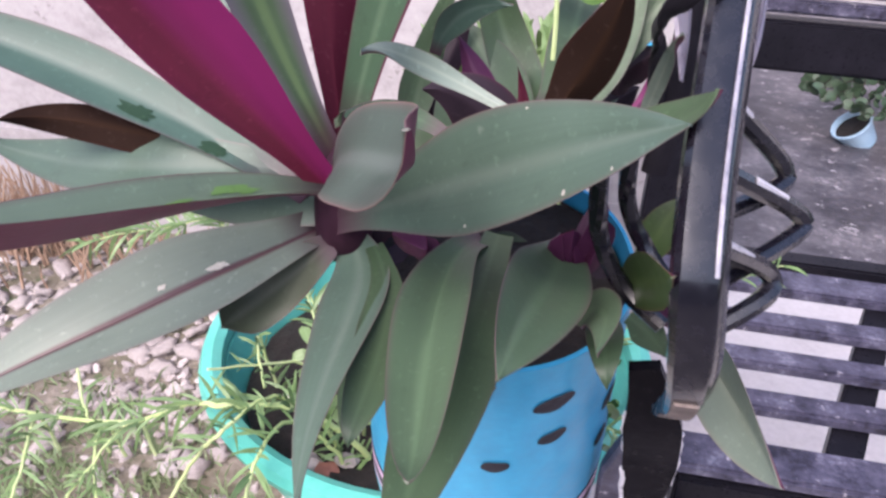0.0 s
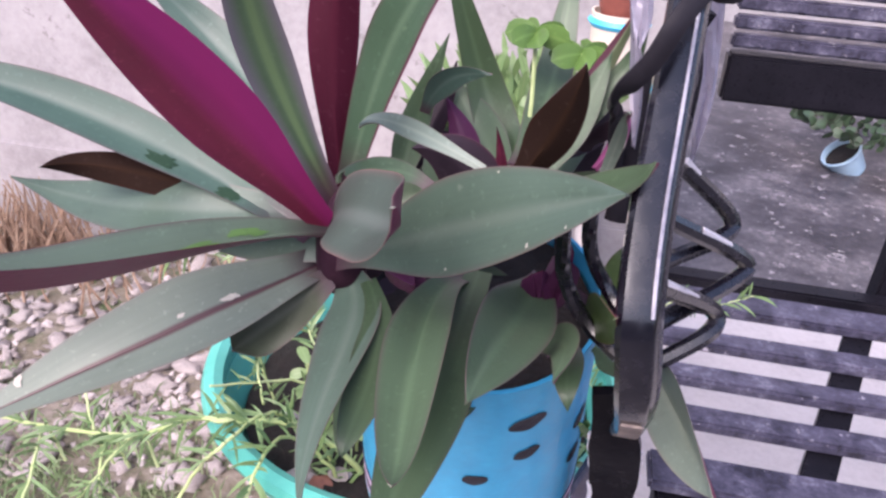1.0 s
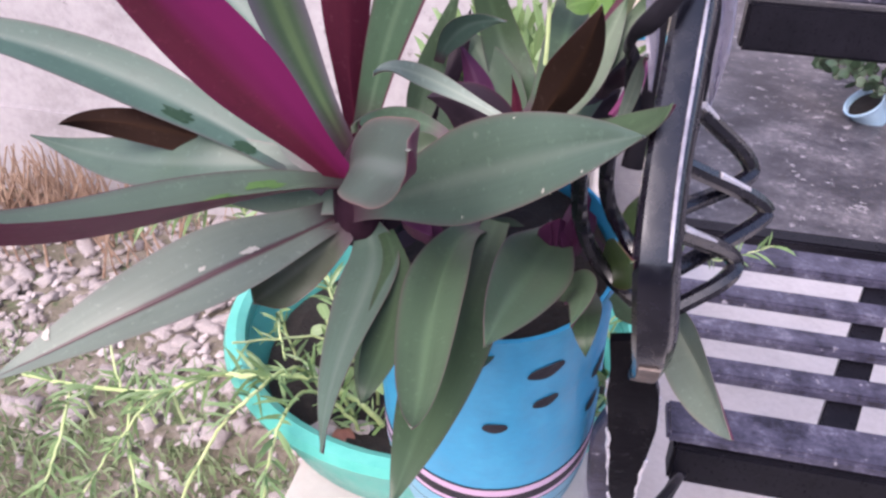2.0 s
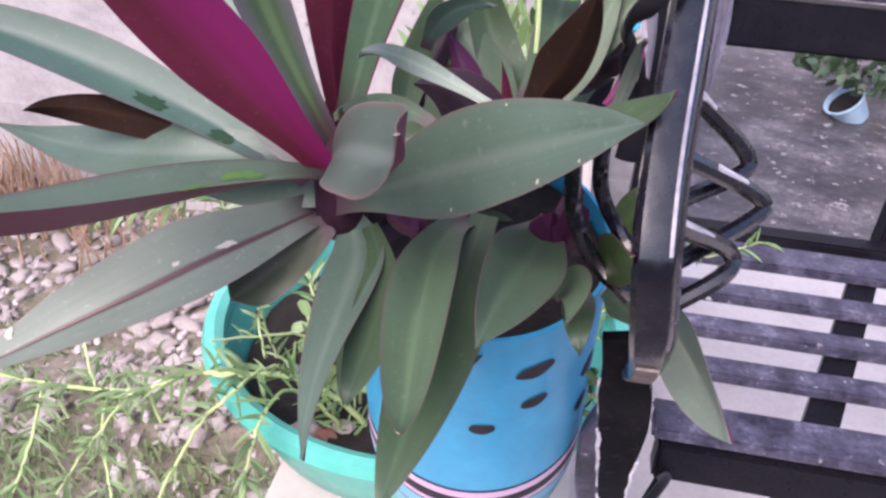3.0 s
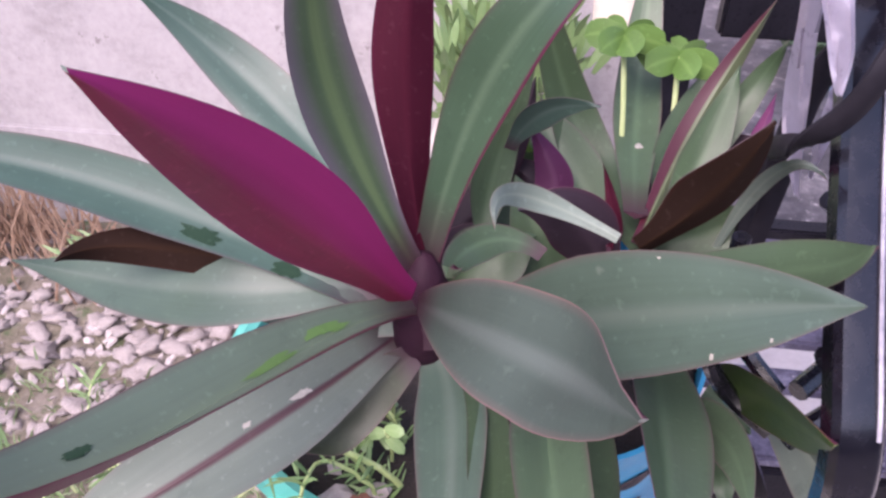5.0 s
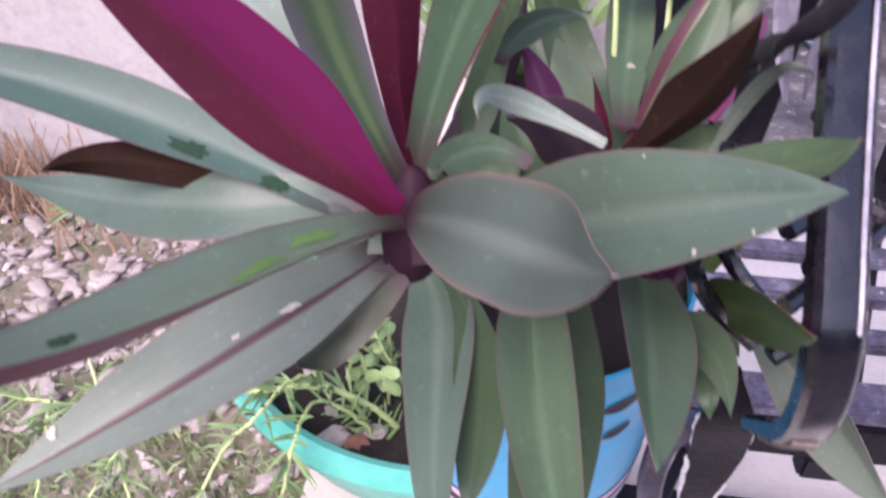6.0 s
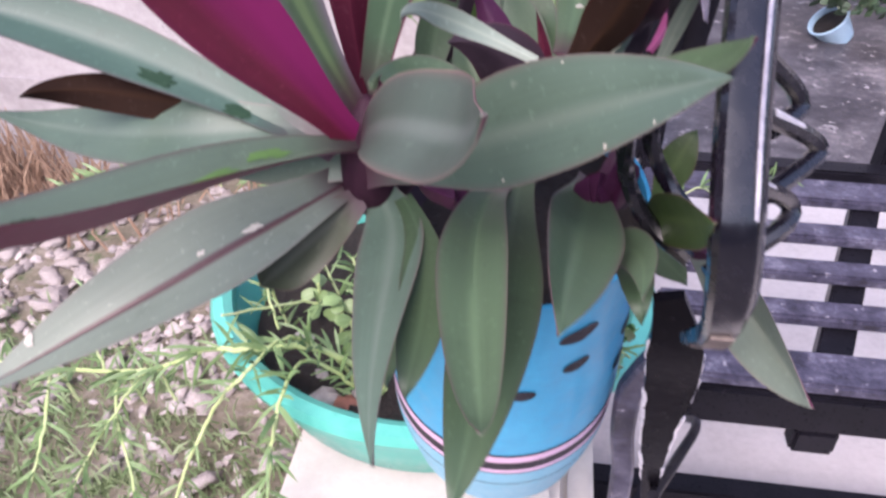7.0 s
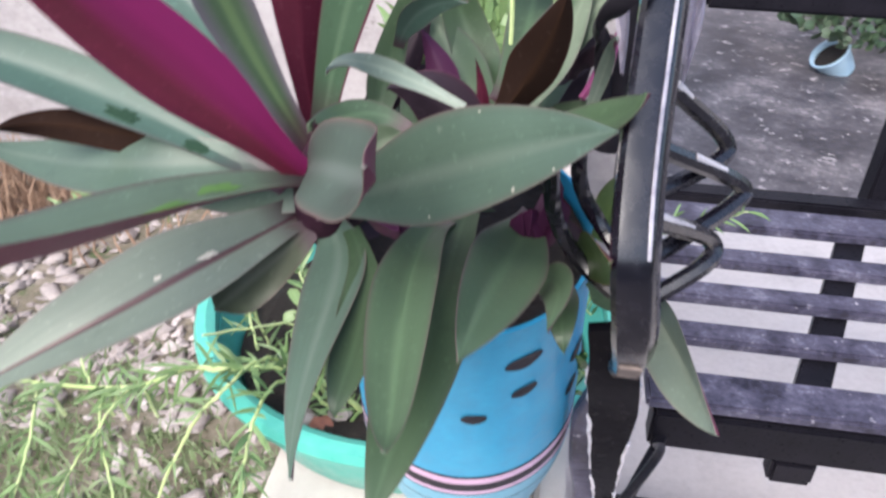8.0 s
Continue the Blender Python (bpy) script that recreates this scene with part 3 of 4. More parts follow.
left = [(0.1909, 0.732, 0.9472), (0.1956, 0.730, 0.9202), (0.2007, 0.728, 0.9009), (0.2020, 0.728, 0.8885), (0.2027, 0.728, 0.8755), (0.2043, 0.728, 0.8597)]
right = [(0.2005, 0.732, 0.948), (0.2039, 0.730, 0.9211), (0.2063, 0.728, 0.9016), (0.2076, 0.728, 0.8849), (0.2062, 0.728, 0.8715), (0.2056, 0.728, 0.8599)]


def film(left, right):
    bm, rows = bmesh.new(), []
    for a, b in zip(spline(left, 4), spline(right, 4)):
        rows.append([bm.verts.new(a.lerp(b, k / 4) + Vector((0, 0.0018 * math.sin(k * 2.2 + a.z * 160), 0))) for k in range(5)])
    for a, b in zip(rows, rows[1:]):
        for k in range(4):
            bm.faces.new((a[k], a[k + 1], b[k + 1], b[k]))
    bmesh.ops.solidify(bm, geom=bm.faces[:], thickness=0.0006)
    part("strip", bm, FILM, strip)


film(left, right)
film([(0.1660, 0.6690, 0.9430), (0.1710, 0.6750, 0.9210), (0.1740, 0.6780, 0.9010), (0.1760, 0.6740, 0.8930), (0.1770, 0.6640, 0.8880)], [(0.1720, 0.6630, 0.9450), (0.1730, 0.6670, 0.9230), (0.1760, 0.6680, 0.9120), (0.1780, 0.6690, 0.9000), (0.1780, 0.6630, 0.8880)])
film([(0.1650, 0.6590, 0.9450), (0.1680, 0.6550, 0.9360), (0.1700, 0.6500, 0.9280), (0.1720, 0.6450, 0.9220)], [(0.1730, 0.6570, 0.9460), (0.1740, 0.6520, 0.9370), (0.1750, 0.6490, 0.9290), (0.1730, 0.6450, 0.9220)])
strap = thing("rubber_strap", "black rubber strap wound round the iron arm", "strap")
turns = []
for k in range(49):
    a = 2 * math.pi * k / 12
    c = Vector((0.1865, 0.679, 0.9305)).lerp(Vector((0.190, 0.712, 0.958)), k / 48)
    turns.append(c + Vector((0.0098 + 0.0012 * math.sin(k * 1.7), 0, 0)) * math.cos(a) + Vector((0, -0.645, 0.76)) * (0.0078 * math.sin(a)))
part("winding", tube(bmesh.new(), turns, 0.0052, 8, 0.55, (0, 0.76, 0.645)), RUBBER, strap)
tail = spline([(0.197, 0.676, 0.938), (0.190, 0.659, 0.9385), (0.182, 0.648, 0.930), (0.177, 0.646, 0.919), (0.171, 0.650, 0.909), (0.169, 0.662, 0.901), (0.172, 0.68, 0.890), (0.176, 0.69, 0.86)], 6)
part("tail", tube(bmesh.new(), tail, 0.0031, 8, 0.45, (0.3, -0.7, 0.4)), RUBBER, strap)
part("tail", tube(bmesh.new(), spline([(0.193, 0.69, 0.925), (0.184, 0.692, 0.905), (0.181, 0.690, 0.88), (0.178, 0.69, 0.85)], 6), 0.0042, 8, 0.5, (0, 1, 0)), RUBBER, strap)

# ---- the hanging pot ----
pot = thing("hanging_pot", "blue painted bottle planter with black dots and stripes", "plant pot")
AXIS = Vector((0.011, -0.313, 0.95)).normalized()
POT = Matrix.Translation((0.129, 0.757, 0.66)) @ AXIS.to_track_quat("Z", "Y").to_matrix().to_4x4()
pot.matrix_world = POT
GIRTH = ((-0.085, 0.034), (-0.08, 0.041), (-0.06, 0.050), (-0.02, 0.056), (0.0, 0.057), (0.05, 0.0555), (0.09, 0.053), (0.147, 0.051))


def girth(h):
    return float(np.interp(h, *zip(*GIRTH)))


prof = [(0.012, -0.086)] + [(girth(h), h) for h in np.linspace(-0.085, 0.147, 24)]
prof += [(girth(h) - 0.0016, h) for h in (0.1472, 0.13, 0.11, 0.09)]
part("body", lathe(prof, (0, 0, 0), 64), BLUE, pot, "blue painted plastic body")


def band(h0, h1, m, lift=0.0004, wobble=0.0006):
    rings = [(girth(h) + lift, h) for h in np.linspace(h0, h1, 4)]
    rings += [(girth(h) - 0.0004, h) for h in (h1, h0)]
    bm = lathe([*rings, rings[0]], (0, 0, 0), 64)
    for v in bm.verts:
        v.co.z += wobble * noise.noise(v.co * 60)
    part("stripe", bm, m, pot, "hand painted stripe")


band(0.0232, 0.0247, INK)
band(0.0168, 0.0230, PINK)
band(0.0082, 0.0166, INK)
band(0.0044, 0.0080, PINK)
band(0.0032, 0.0042, INK)
band(-0.012, 0.0030, SKYBLUE)
band(-0.0132, -0.0122, INK)
band(-0.058, -0.0134, SKYBLUE)


def dot(angle, h, rx, rz, slant):
    bm, vs = bmesh.new(), []
    for k in range(24):
        a = 2 * math.pi * k / 24
        u, v = rx * math.cos(a) * (1 + 0.08 * math.sin(2 * a + rx * 900)), rz * math.sin(a) * (1 + 0.12 * math.sin(3 * a))
        u, v = u * math.cos(slant) - v * math.sin(slant), u * math.sin(slant) + v * math.cos(slant)
        r = girth(h + v) + 0.0005
        vs.append(bm.verts.new((r * math.cos(angle + u / r), r * math.sin(angle + u / r), h + v)))
    mid = bm.verts.new(((girth(h) + 0.0006) * math.cos(angle), (girth(h) + 0.0006) * math.sin(angle), h))
    for k in range(24):
        bm.faces.new((mid, vs[k], vs[(k + 1) % 24]))
    part("dot", bm, INK, pot, "painted black dot", False)


for place, rx, rz, slant in (((0.157, 0.674, 0.764), 0.0080, 0.0046, 0.12), ((0.159, 0.680, 0.741), 0.0064, 0.0040, 0.12), ((0.137, 0.680, 0.725), 0.0060, 0.0038, -0.05)):
    q = POT.inverted() @ Vector(place)
    dot(math.atan2(q.y, q.x) + 0.05, q.z - 0.002, rx, rz, slant)
for angle, h, rx, rz in ((-0.35, 0.092, 0.007, 0.005), (-0.42, 0.066, 0.006, 0.0045), (-2.75, 0.085, 0.007, 0.0045), (-2.9, 0.055, 0.006, 0.004)):
    dot(angle, h, rx, rz, 0.1)
bm = lathe([(0.00001, 0.136)] + [(0.0096 * k, 0.135 + 0.002 * (k % 2)) for k in range(1, 6)] + [(0.0493, 0.134)], (0, 0, 0), 36)
part("soil", bm, SOIL, pot, "dark potting soil")

# ---- the boat lily ----
lily = thing("boat_lily", "boat lily with grey-green leaves and magenta undersides", "plant")
count, leaves, NS, NV = [0], [], 22, 8


def leaf(base, ctrl, tip, width, twist, face, fold, style, blunt=False, lift=0.2, up=None, root=0.42):
    count[0] += 1
    bm = blade(bmesh.new(), base, ctrl, tip, width, twist, face, fold, blunt, seed=count[0] * 1.7, lift=lift if face > 0 else 0.0, n=NS, across=NV, up=up, root=root)
    up = style if face > 0 else "grey"
    low = "under" if face > 0 else style
    leaves.append(part("leaf", bm, (LEAF[up], LEAF[low]), lily))


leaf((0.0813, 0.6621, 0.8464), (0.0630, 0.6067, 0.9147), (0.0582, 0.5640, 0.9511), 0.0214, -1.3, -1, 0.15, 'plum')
leaf((0.0821, 0.6679, 0.8533), (0.0515, 0.6523, 0.9259), (0.0757, 0.6202, 0.9619), 0.0157, -9.5, 1, 0.30, 'banded')
leaf((0.0840, 0.6713, 0.8560), (0.0687, 0.6888, 0.9254), (0.0849, 0.6992, 0.9536), 0.0172, 8.4, -1, 0.25, 'maroon')
leaf((0.0839, 0.6706, 0.8473), [(0.0970, 0.6832, 0.9226), (0.1138, 0.6568, 0.9338)], (0.1376, 0.6787, 0.9529), 0.0187, -28.4, 1, 0.26, 'greenedge')
leaf((0.080, 0.672, 0.852), (0.019, 0.739, 0.879), (-0.014, 0.717, 0.914), 0.021, 0, 1, 0.2, 'grey')
leaf((0.0764, 0.6593, 0.8425), (-0.0170, 0.6792, 0.8799), (-0.0732, 0.6473, 0.8916), 0.0188, 12.2, 1, 0.42, 'grey')
leaf((0.077, 0.664, 0.846), (-0.011, 0.674, 0.856), (-0.011, 0.644, 0.862), 0.013, 0, -1, 0.2, 'brown')
leaf((0.0771, 0.6684, 0.8469), [(0.0282, 0.6413, 0.8560), (-0.0118, 0.6802, 0.8259)], (-0.0396, 0.6635, 0.8460), 0.0243, 22.0, 1, 0.19, 'dusty')
leaf((0.0850, 0.6625, 0.8420), [(0.0506, 0.6312, 0.8628), (0.0227, 0.5295, 0.8469)], (-0.0016, 0.5373, 0.9218), 0.0206, 72.9, 1, 0.62, 'greenmag', root=0.3)
leaf((0.0778, 0.6712, 0.8261), (0.0422, 0.6187, 0.8225), (-0.0196, 0.5922, 0.7914), 0.0283, 20.2, 1, 0.48, 'stripe')
leaf((0.0828, 0.6613, 0.8259), (0.0577, 0.6534, 0.8020), (0.0554, 0.6368, 0.8060), 0.0186, 0.1, 1, 0.20, 'brownish', blunt=True)
leaf((0.0819, 0.6662, 0.8315), [(0.1032, 0.6696, 0.8082), (0.0946, 0.6091, 0.8290)], (0.1077, 0.5606, 0.8241), 0.0214, 30.5, 1, 0.20, 'dusty')
leaf((0.0963, 0.6620, 0.8261), [(0.1151, 0.6336, 0.8219), (0.1092, 0.5909, 0.8234)], (0.1097, 0.5892, 0.8149), 0.0141, -4.9, 1, 0.24, 'dark')
leaf((0.1270, 0.6827, 0.8214), [(0.1127, 0.6474, 0.8356), (0.1319, 0.5702, 0.8266)], (0.1306, 0.5583, 0.8407), 0.0189, 4.3, 1, 0.42, 'green')
leaf((0.1322, 0.6878, 0.8212), (0.1294, 0.6007, 0.8218), (0.1240, 0.5647, 0.8039), 0.0239, -7.6, 1, 0.25, 'dark')
leaf((0.1562, 0.6936, 0.8191), [(0.1517, 0.6405, 0.8344), (0.1447, 0.5947, 0.8529)], (0.1444, 0.5735, 0.8551), 0.0231, -28.0, 1, 0.38, 'green')
leaf((0.1575, 0.6688, 0.8057), (0.1720, 0.6405, 0.8366), (0.1636, 0.5981, 0.8461), 0.0132, 21.7, 1, 0.20, 'green')
leaf((0.1695, 0.6720, 0.8089), (0.1670, 0.6281, 0.8291), (0.1701, 0.6264, 0.8141), 0.0107, -5.0, 1, 0.20, 'dark')
leaf((0.0862, 0.6595, 0.8355), (0.1475, 0.6265, 0.8795), (0.1738, 0.6063, 0.8975), 0.0296, -3.8, 1, 0.25, 'dusty', root=0.3)
leaf((0.1482, 0.6537, 0.8707), (0.1788, 0.6281, 0.8855), (0.1808, 0.6246, 0.8993), 0.0156, -44.9, 1, 0.20, 'dark')
leaf((0.1731, 0.6698, 0.8209), (0.1785, 0.6445, 0.8390), (0.1764, 0.6024, 0.8657), 0.0157, 65.2, 1, 0.20, 'olive', blunt=True)
leaf((0.0848, 0.6600, 0.8465), [(0.1098, 0.5777, 0.9053), (0.1225, 0.6120, 0.8702)], (0.1285, 0.5611, 0.9087), 0.0239, -4.7, 1, 0.25, 'bloom', blunt=True, up=(0.026, -0.864, 0.614), root=0.2)
leaf((0.1348, 0.6502, 0.8797), (0.0995, 0.6636, 0.8909), (0.1058, 0.6162, 0.9018), 0.0062, -4.9, 1, 0.30, 'pale')
leaf((0.137, 0.669, 0.850), (0.129, 0.667, 0.881), (0.110, 0.661, 0.879), 0.019, 0, -1, 0.2, 'dusk')
leaf((0.1173, 0.6576, 0.8680), [(0.1007, 0.6634, 0.8774), (0.0893, 0.6412, 0.8664)], (0.0988, 0.6250, 0.8846), 0.0095, 0.9, 1, 0.27, 'green')
leaf((0.1452, 0.6724, 0.8629), (0.1312, 0.7537, 0.8406), (0.1031, 0.7155, 0.9433), 0.0169, 0.6, 1, 0.30, 'dark')
leaf((0.1422, 0.6771, 0.8704), (0.1494, 0.7713, 0.8552), (0.1500, 0.7789, 0.9328), 0.0162, -3.8, 1, 0.20, 'green')
leaf((0.1424, 0.6623, 0.8701), (0.1576, 0.6456, 0.8986), (0.1600, 0.6393, 0.9180), 0.0141, 22.2, -1, 0.25, 'brown')
leaf((0.143, 0.670, 0.866), (0.163, 0.724, 0.883), (0.176, 0.714, 0.921), 0.0085, 0, -1, 0.3, 'greenplum')
leaf((0.144, 0.669, 0.866), (0.177, 0.719, 0.894), (0.178, 0.701, 0.914), 0.009, 0, 1, 0.3, 'dark')
leaf((0.168, 0.690, 0.868), (0.179, 0.707, 0.879), (0.183, 0.716, 0.893), 0.0055, 0, -1, 0.2, 'magenta')
leaf((0.1683, 0.6887, 0.8514), (0.1770, 0.6876, 0.8934), (0.1732, 0.6392, 0.9059), 0.0047, 12.2, 1, 0.30, 'pale')
leaf((0.106, 0.698, 0.878), (0.112, 0.694, 0.897), (0.130, 0.689, 0.897), 0.009, 30, 1, 0.3, 'grey')
leaf((0.118, 0.700, 0.859), (0.126, 0.701, 0.862), (0.111, 0.710, 0.881), 0.012, 0, -1, 0.2, 'violet')
leaf((0.1963, 0.6968, 0.7952), (0.2127, 0.6273, 0.8061), (0.2139, 0.6087, 0.8064), 0.0203, 50.6, 1, 0.50, 'pale')
leaf((0.164, 0.703, 0.869), (0.163, 0.702, 0.880), (0.178, 0.697, 0.887), 0.011, 0, -1, 0.3, 'dusk')
leaf((0.180, 0.696, 0.791), (0.188, 0.690, 0.790), (0.193, 0.680, 0.788), 0.012, 0, 1, 0.2, 'dark')
leaf((0.133, 0.701, 0.779), (0.132, 0.667, 0.772), (0.131, 0.653, 0.776), 0.016, 0, 1, 0.2, 'dark')
leaf((0.093, 0.696, 0.781), (0.088, 0.665, 0.761), (0.094, 0.635, 0.769), 0.016, 0, 1, 0.2, 'dark')
leaf((0.098, 0.735, 0.852), (0.116, 0.726, 0.849), (0.102, 0.713, 0.849), 0.016, 0, 1, 0.2, 'dark')
leaf((0.181, 0.701, 0.807), (0.186, 0.704, 0.827), (0.191, 0.708, 0.834), 0.013, 0, 1, 0.2, 'olive')
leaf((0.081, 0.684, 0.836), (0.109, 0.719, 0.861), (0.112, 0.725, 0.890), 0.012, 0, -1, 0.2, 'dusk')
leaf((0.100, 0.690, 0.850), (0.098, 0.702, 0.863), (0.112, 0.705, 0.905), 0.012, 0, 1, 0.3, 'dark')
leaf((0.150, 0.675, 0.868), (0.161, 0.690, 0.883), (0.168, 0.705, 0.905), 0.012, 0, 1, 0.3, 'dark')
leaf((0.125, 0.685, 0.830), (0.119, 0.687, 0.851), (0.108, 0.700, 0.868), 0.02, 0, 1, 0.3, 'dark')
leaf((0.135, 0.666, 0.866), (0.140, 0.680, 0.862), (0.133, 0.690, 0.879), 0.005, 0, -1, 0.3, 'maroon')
# filler leaves in the gaps; their dark colour stands in for shade
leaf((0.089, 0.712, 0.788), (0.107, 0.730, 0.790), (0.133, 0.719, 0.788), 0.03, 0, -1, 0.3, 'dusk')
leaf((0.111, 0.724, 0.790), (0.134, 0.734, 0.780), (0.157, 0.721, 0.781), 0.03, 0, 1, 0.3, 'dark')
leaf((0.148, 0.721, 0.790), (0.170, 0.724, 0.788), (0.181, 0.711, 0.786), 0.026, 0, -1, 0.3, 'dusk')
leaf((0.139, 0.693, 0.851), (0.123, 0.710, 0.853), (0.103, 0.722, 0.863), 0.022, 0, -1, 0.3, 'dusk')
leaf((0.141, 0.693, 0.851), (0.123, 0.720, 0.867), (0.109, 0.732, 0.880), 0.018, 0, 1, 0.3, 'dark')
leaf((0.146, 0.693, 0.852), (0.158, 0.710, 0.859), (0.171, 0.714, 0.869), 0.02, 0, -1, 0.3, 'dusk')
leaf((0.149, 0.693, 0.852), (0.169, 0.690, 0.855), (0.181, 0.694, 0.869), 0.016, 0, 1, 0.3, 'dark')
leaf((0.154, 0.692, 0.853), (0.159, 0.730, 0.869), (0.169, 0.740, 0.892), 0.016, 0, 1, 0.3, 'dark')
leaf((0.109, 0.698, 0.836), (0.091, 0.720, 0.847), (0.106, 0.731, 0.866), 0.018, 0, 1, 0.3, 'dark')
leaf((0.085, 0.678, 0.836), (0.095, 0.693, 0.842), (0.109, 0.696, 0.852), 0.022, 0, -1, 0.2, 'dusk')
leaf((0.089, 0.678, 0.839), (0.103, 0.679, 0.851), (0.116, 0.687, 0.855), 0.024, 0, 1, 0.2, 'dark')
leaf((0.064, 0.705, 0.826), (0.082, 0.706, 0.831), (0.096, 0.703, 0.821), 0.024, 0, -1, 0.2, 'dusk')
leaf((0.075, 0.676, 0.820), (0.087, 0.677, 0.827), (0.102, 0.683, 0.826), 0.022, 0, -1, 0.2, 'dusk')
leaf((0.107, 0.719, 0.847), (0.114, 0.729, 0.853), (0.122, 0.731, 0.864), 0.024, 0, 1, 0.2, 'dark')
leaf((0.0840, 0.6700, 0.8360), (0.0560, 0.6750, 0.8370), (0.0195, 0.6800, 0.8200), 0.0240, 0, 1, 0.1, 'dusty', root=0.75)



def mark(host, along, across, length, width, style, name="spot"):
    """A ragged spot or scar lying in the skin of a blade."""
    co = [v.co.copy() for v in host.data.vertices]

    def skin(a, b):
        a, b = min(max(a, 0), NS - 0.001), min(max(b, 0), NV - 0.001)
        i, j = int(a), int(b)
        g = lambda p, q: co[2 * (p * (NV + 1) + q)]
        return g(i, j).lerp(g(i, j + 1), b - j).lerp(g(i + 1, j).lerp(g(i + 1, j + 1), b - j), a - i)

    a0, b0 = along * NS, (across + 1) / 2 * NV
    da = length / 2 / max(1e-5, (skin(a0 + 1, b0) - skin(a0, b0)).length)
    db = width / 2 / max(1e-5, (skin(a0, b0 + 1) - skin(a0, b0)).length)
    up = (skin(a0 + 1, b0) - skin(a0, b0)).cross(skin(a0, b0 + 1) - skin(a0, b0)).normalized()
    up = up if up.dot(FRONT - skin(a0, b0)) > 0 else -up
    bm = bmesh.new()
    uv = bm.loops.layers.uv.verify()
    ring = []
    for k in range(18):
        t = 2 * math.pi * k / 18
        r = 1 + 0.75 * noise.noise(Vector((2.2 * math.cos(t), 2.2 * math.sin(t), width * 4000 + along * 9)))
        ring.append(bm.verts.new(skin(a0 + da * r * math.cos(t), b0 + db * r * math.sin(t)) + up * 0.00035))
    mid = bm.verts.new(skin(a0, b0) + up * 0.00045)
    for k in range(18):
        f = bm.faces.new((mid, ring[k], ring[(k + 1) % 18]))
        for lp, c in zip(f.loops, ((0.5, 0.3), (0.45, 0.25), (0.55, 0.35))):
            lp[uv].uv = c
    part(name, bm, LEAF[style], host)


mark(leaves[5], 0.30, -0.50, 0.0105, 0.0052, "spot")
mark(leaves[5], 0.16, -0.60, 0.0085, 0.0042, "spot")
mark(leaves[9], 0.30, 0.15, 0.0062, 0.0020, "scar", "scar")
mark(leaves[9], 0.43, 0.20, 0.0026, 0.0014, "scar", "scar")
mark(leaves[9], 0.83, 0.85, 0.0036, 0.0022, "scar", "scar")
mark(leaves[8], 0.55, 0.40, 0.0060, 0.0020, "spot")
mark(leaves[8], 0.30, 0.10, 0.0160, 0.0022, "scrape", "scrape")
mark(leaves[8], 0.20, 0.30, 0.0130, 0.0034, "scrape", "scrape")
for along, across, size in ((0.40, 0.84, 0.0008), (0.67, 0.86, 0.0010), (0.80, 0.84, 0.0007), (0.58, -0.88, 0.0007)):
    mark(leaves[18], along, across, size, size * 0.8, "scar", "nick")
mark(leaves[26], 0.27, 0.20, 0.0030, 0.0022, "scar", "scar")
mark(leaves[0], 0.86, -0.60, 0.0042, 0.0008, "pale", "scratch")
stem = lathe([(0.0060, 0.818), (0.0086, 0.823), (0.0094, 0.829), (0.0092, 0.838), (0.0076, 0.846), (0.0050, 0.853), (0.0024, 0.857), (0.00001, 0.858)], (0.0845, 0.669, 0.0), 24)
part("stem", stem, PURPLESTEM, lily, "short purple stem")
for k in range(6):
    a = -2.6 + 0.5 * k
    p = Vector((0.158 + 0.004 * math.cos(k * 2.1), 0.668, 0.815 + 0.003 * k))
    d = Vector((0.75 * math.cos(a), 0.55 * math.sin(a), 0.35 + 0.2 * math.sin(3 * k)))
    part("bract", blade(bmesh.new(), p, p + d * 0.006 + Vector((0, 0, 0.010)), p + d * 0.009 + Vector((0, 0, 0.017)), 0.0075, 30 * math.sin(k), -1, 0.6, True, n=6, across=4, seed=k), (LEAF["maroon"], LEAF["violet"]), lily, "folded purple bract")
for k, (bx, by, bz) in enumerate(((0.100, 0.672, 0.826), (0.104, 0.675, 0.822), (0.186, 0.690, 0.800))):
    p = Vector((bx, by, bz))
    part("bract", blade(bmesh.new(), p, p + Vector((0.006, -0.006, 0.001)), p + Vector((0.013, -0.010, 0.002)), 0.0085, 20, -1, 0.5, True, n=6, across=4, seed=k + 20), (LEAF["maroon"], LEAF["violet"]), lily, "folded purple bract")

# ---- the clover growing between ----
clover = thing("wood_sorrel", "bright green clover-leaved weed among the lily leaves", "weed")


def heart(bm, p, d, size, seed):
    """One leaflet: two lobes from the stalk's end."""
    for turn in (-0.42, 0.42):
        e = Vector(d)
        e.rotate(Matrix.Rotation(turn, 3, "Z"))
        blade(bm, p, p + e * size * 0.55 + Vector((0, 0, 0.1 * size)), p + e * size, size * 0.72, 10, 1, 0.1, True, n=6, across=4, thick=0.0003, seed=seed + turn)


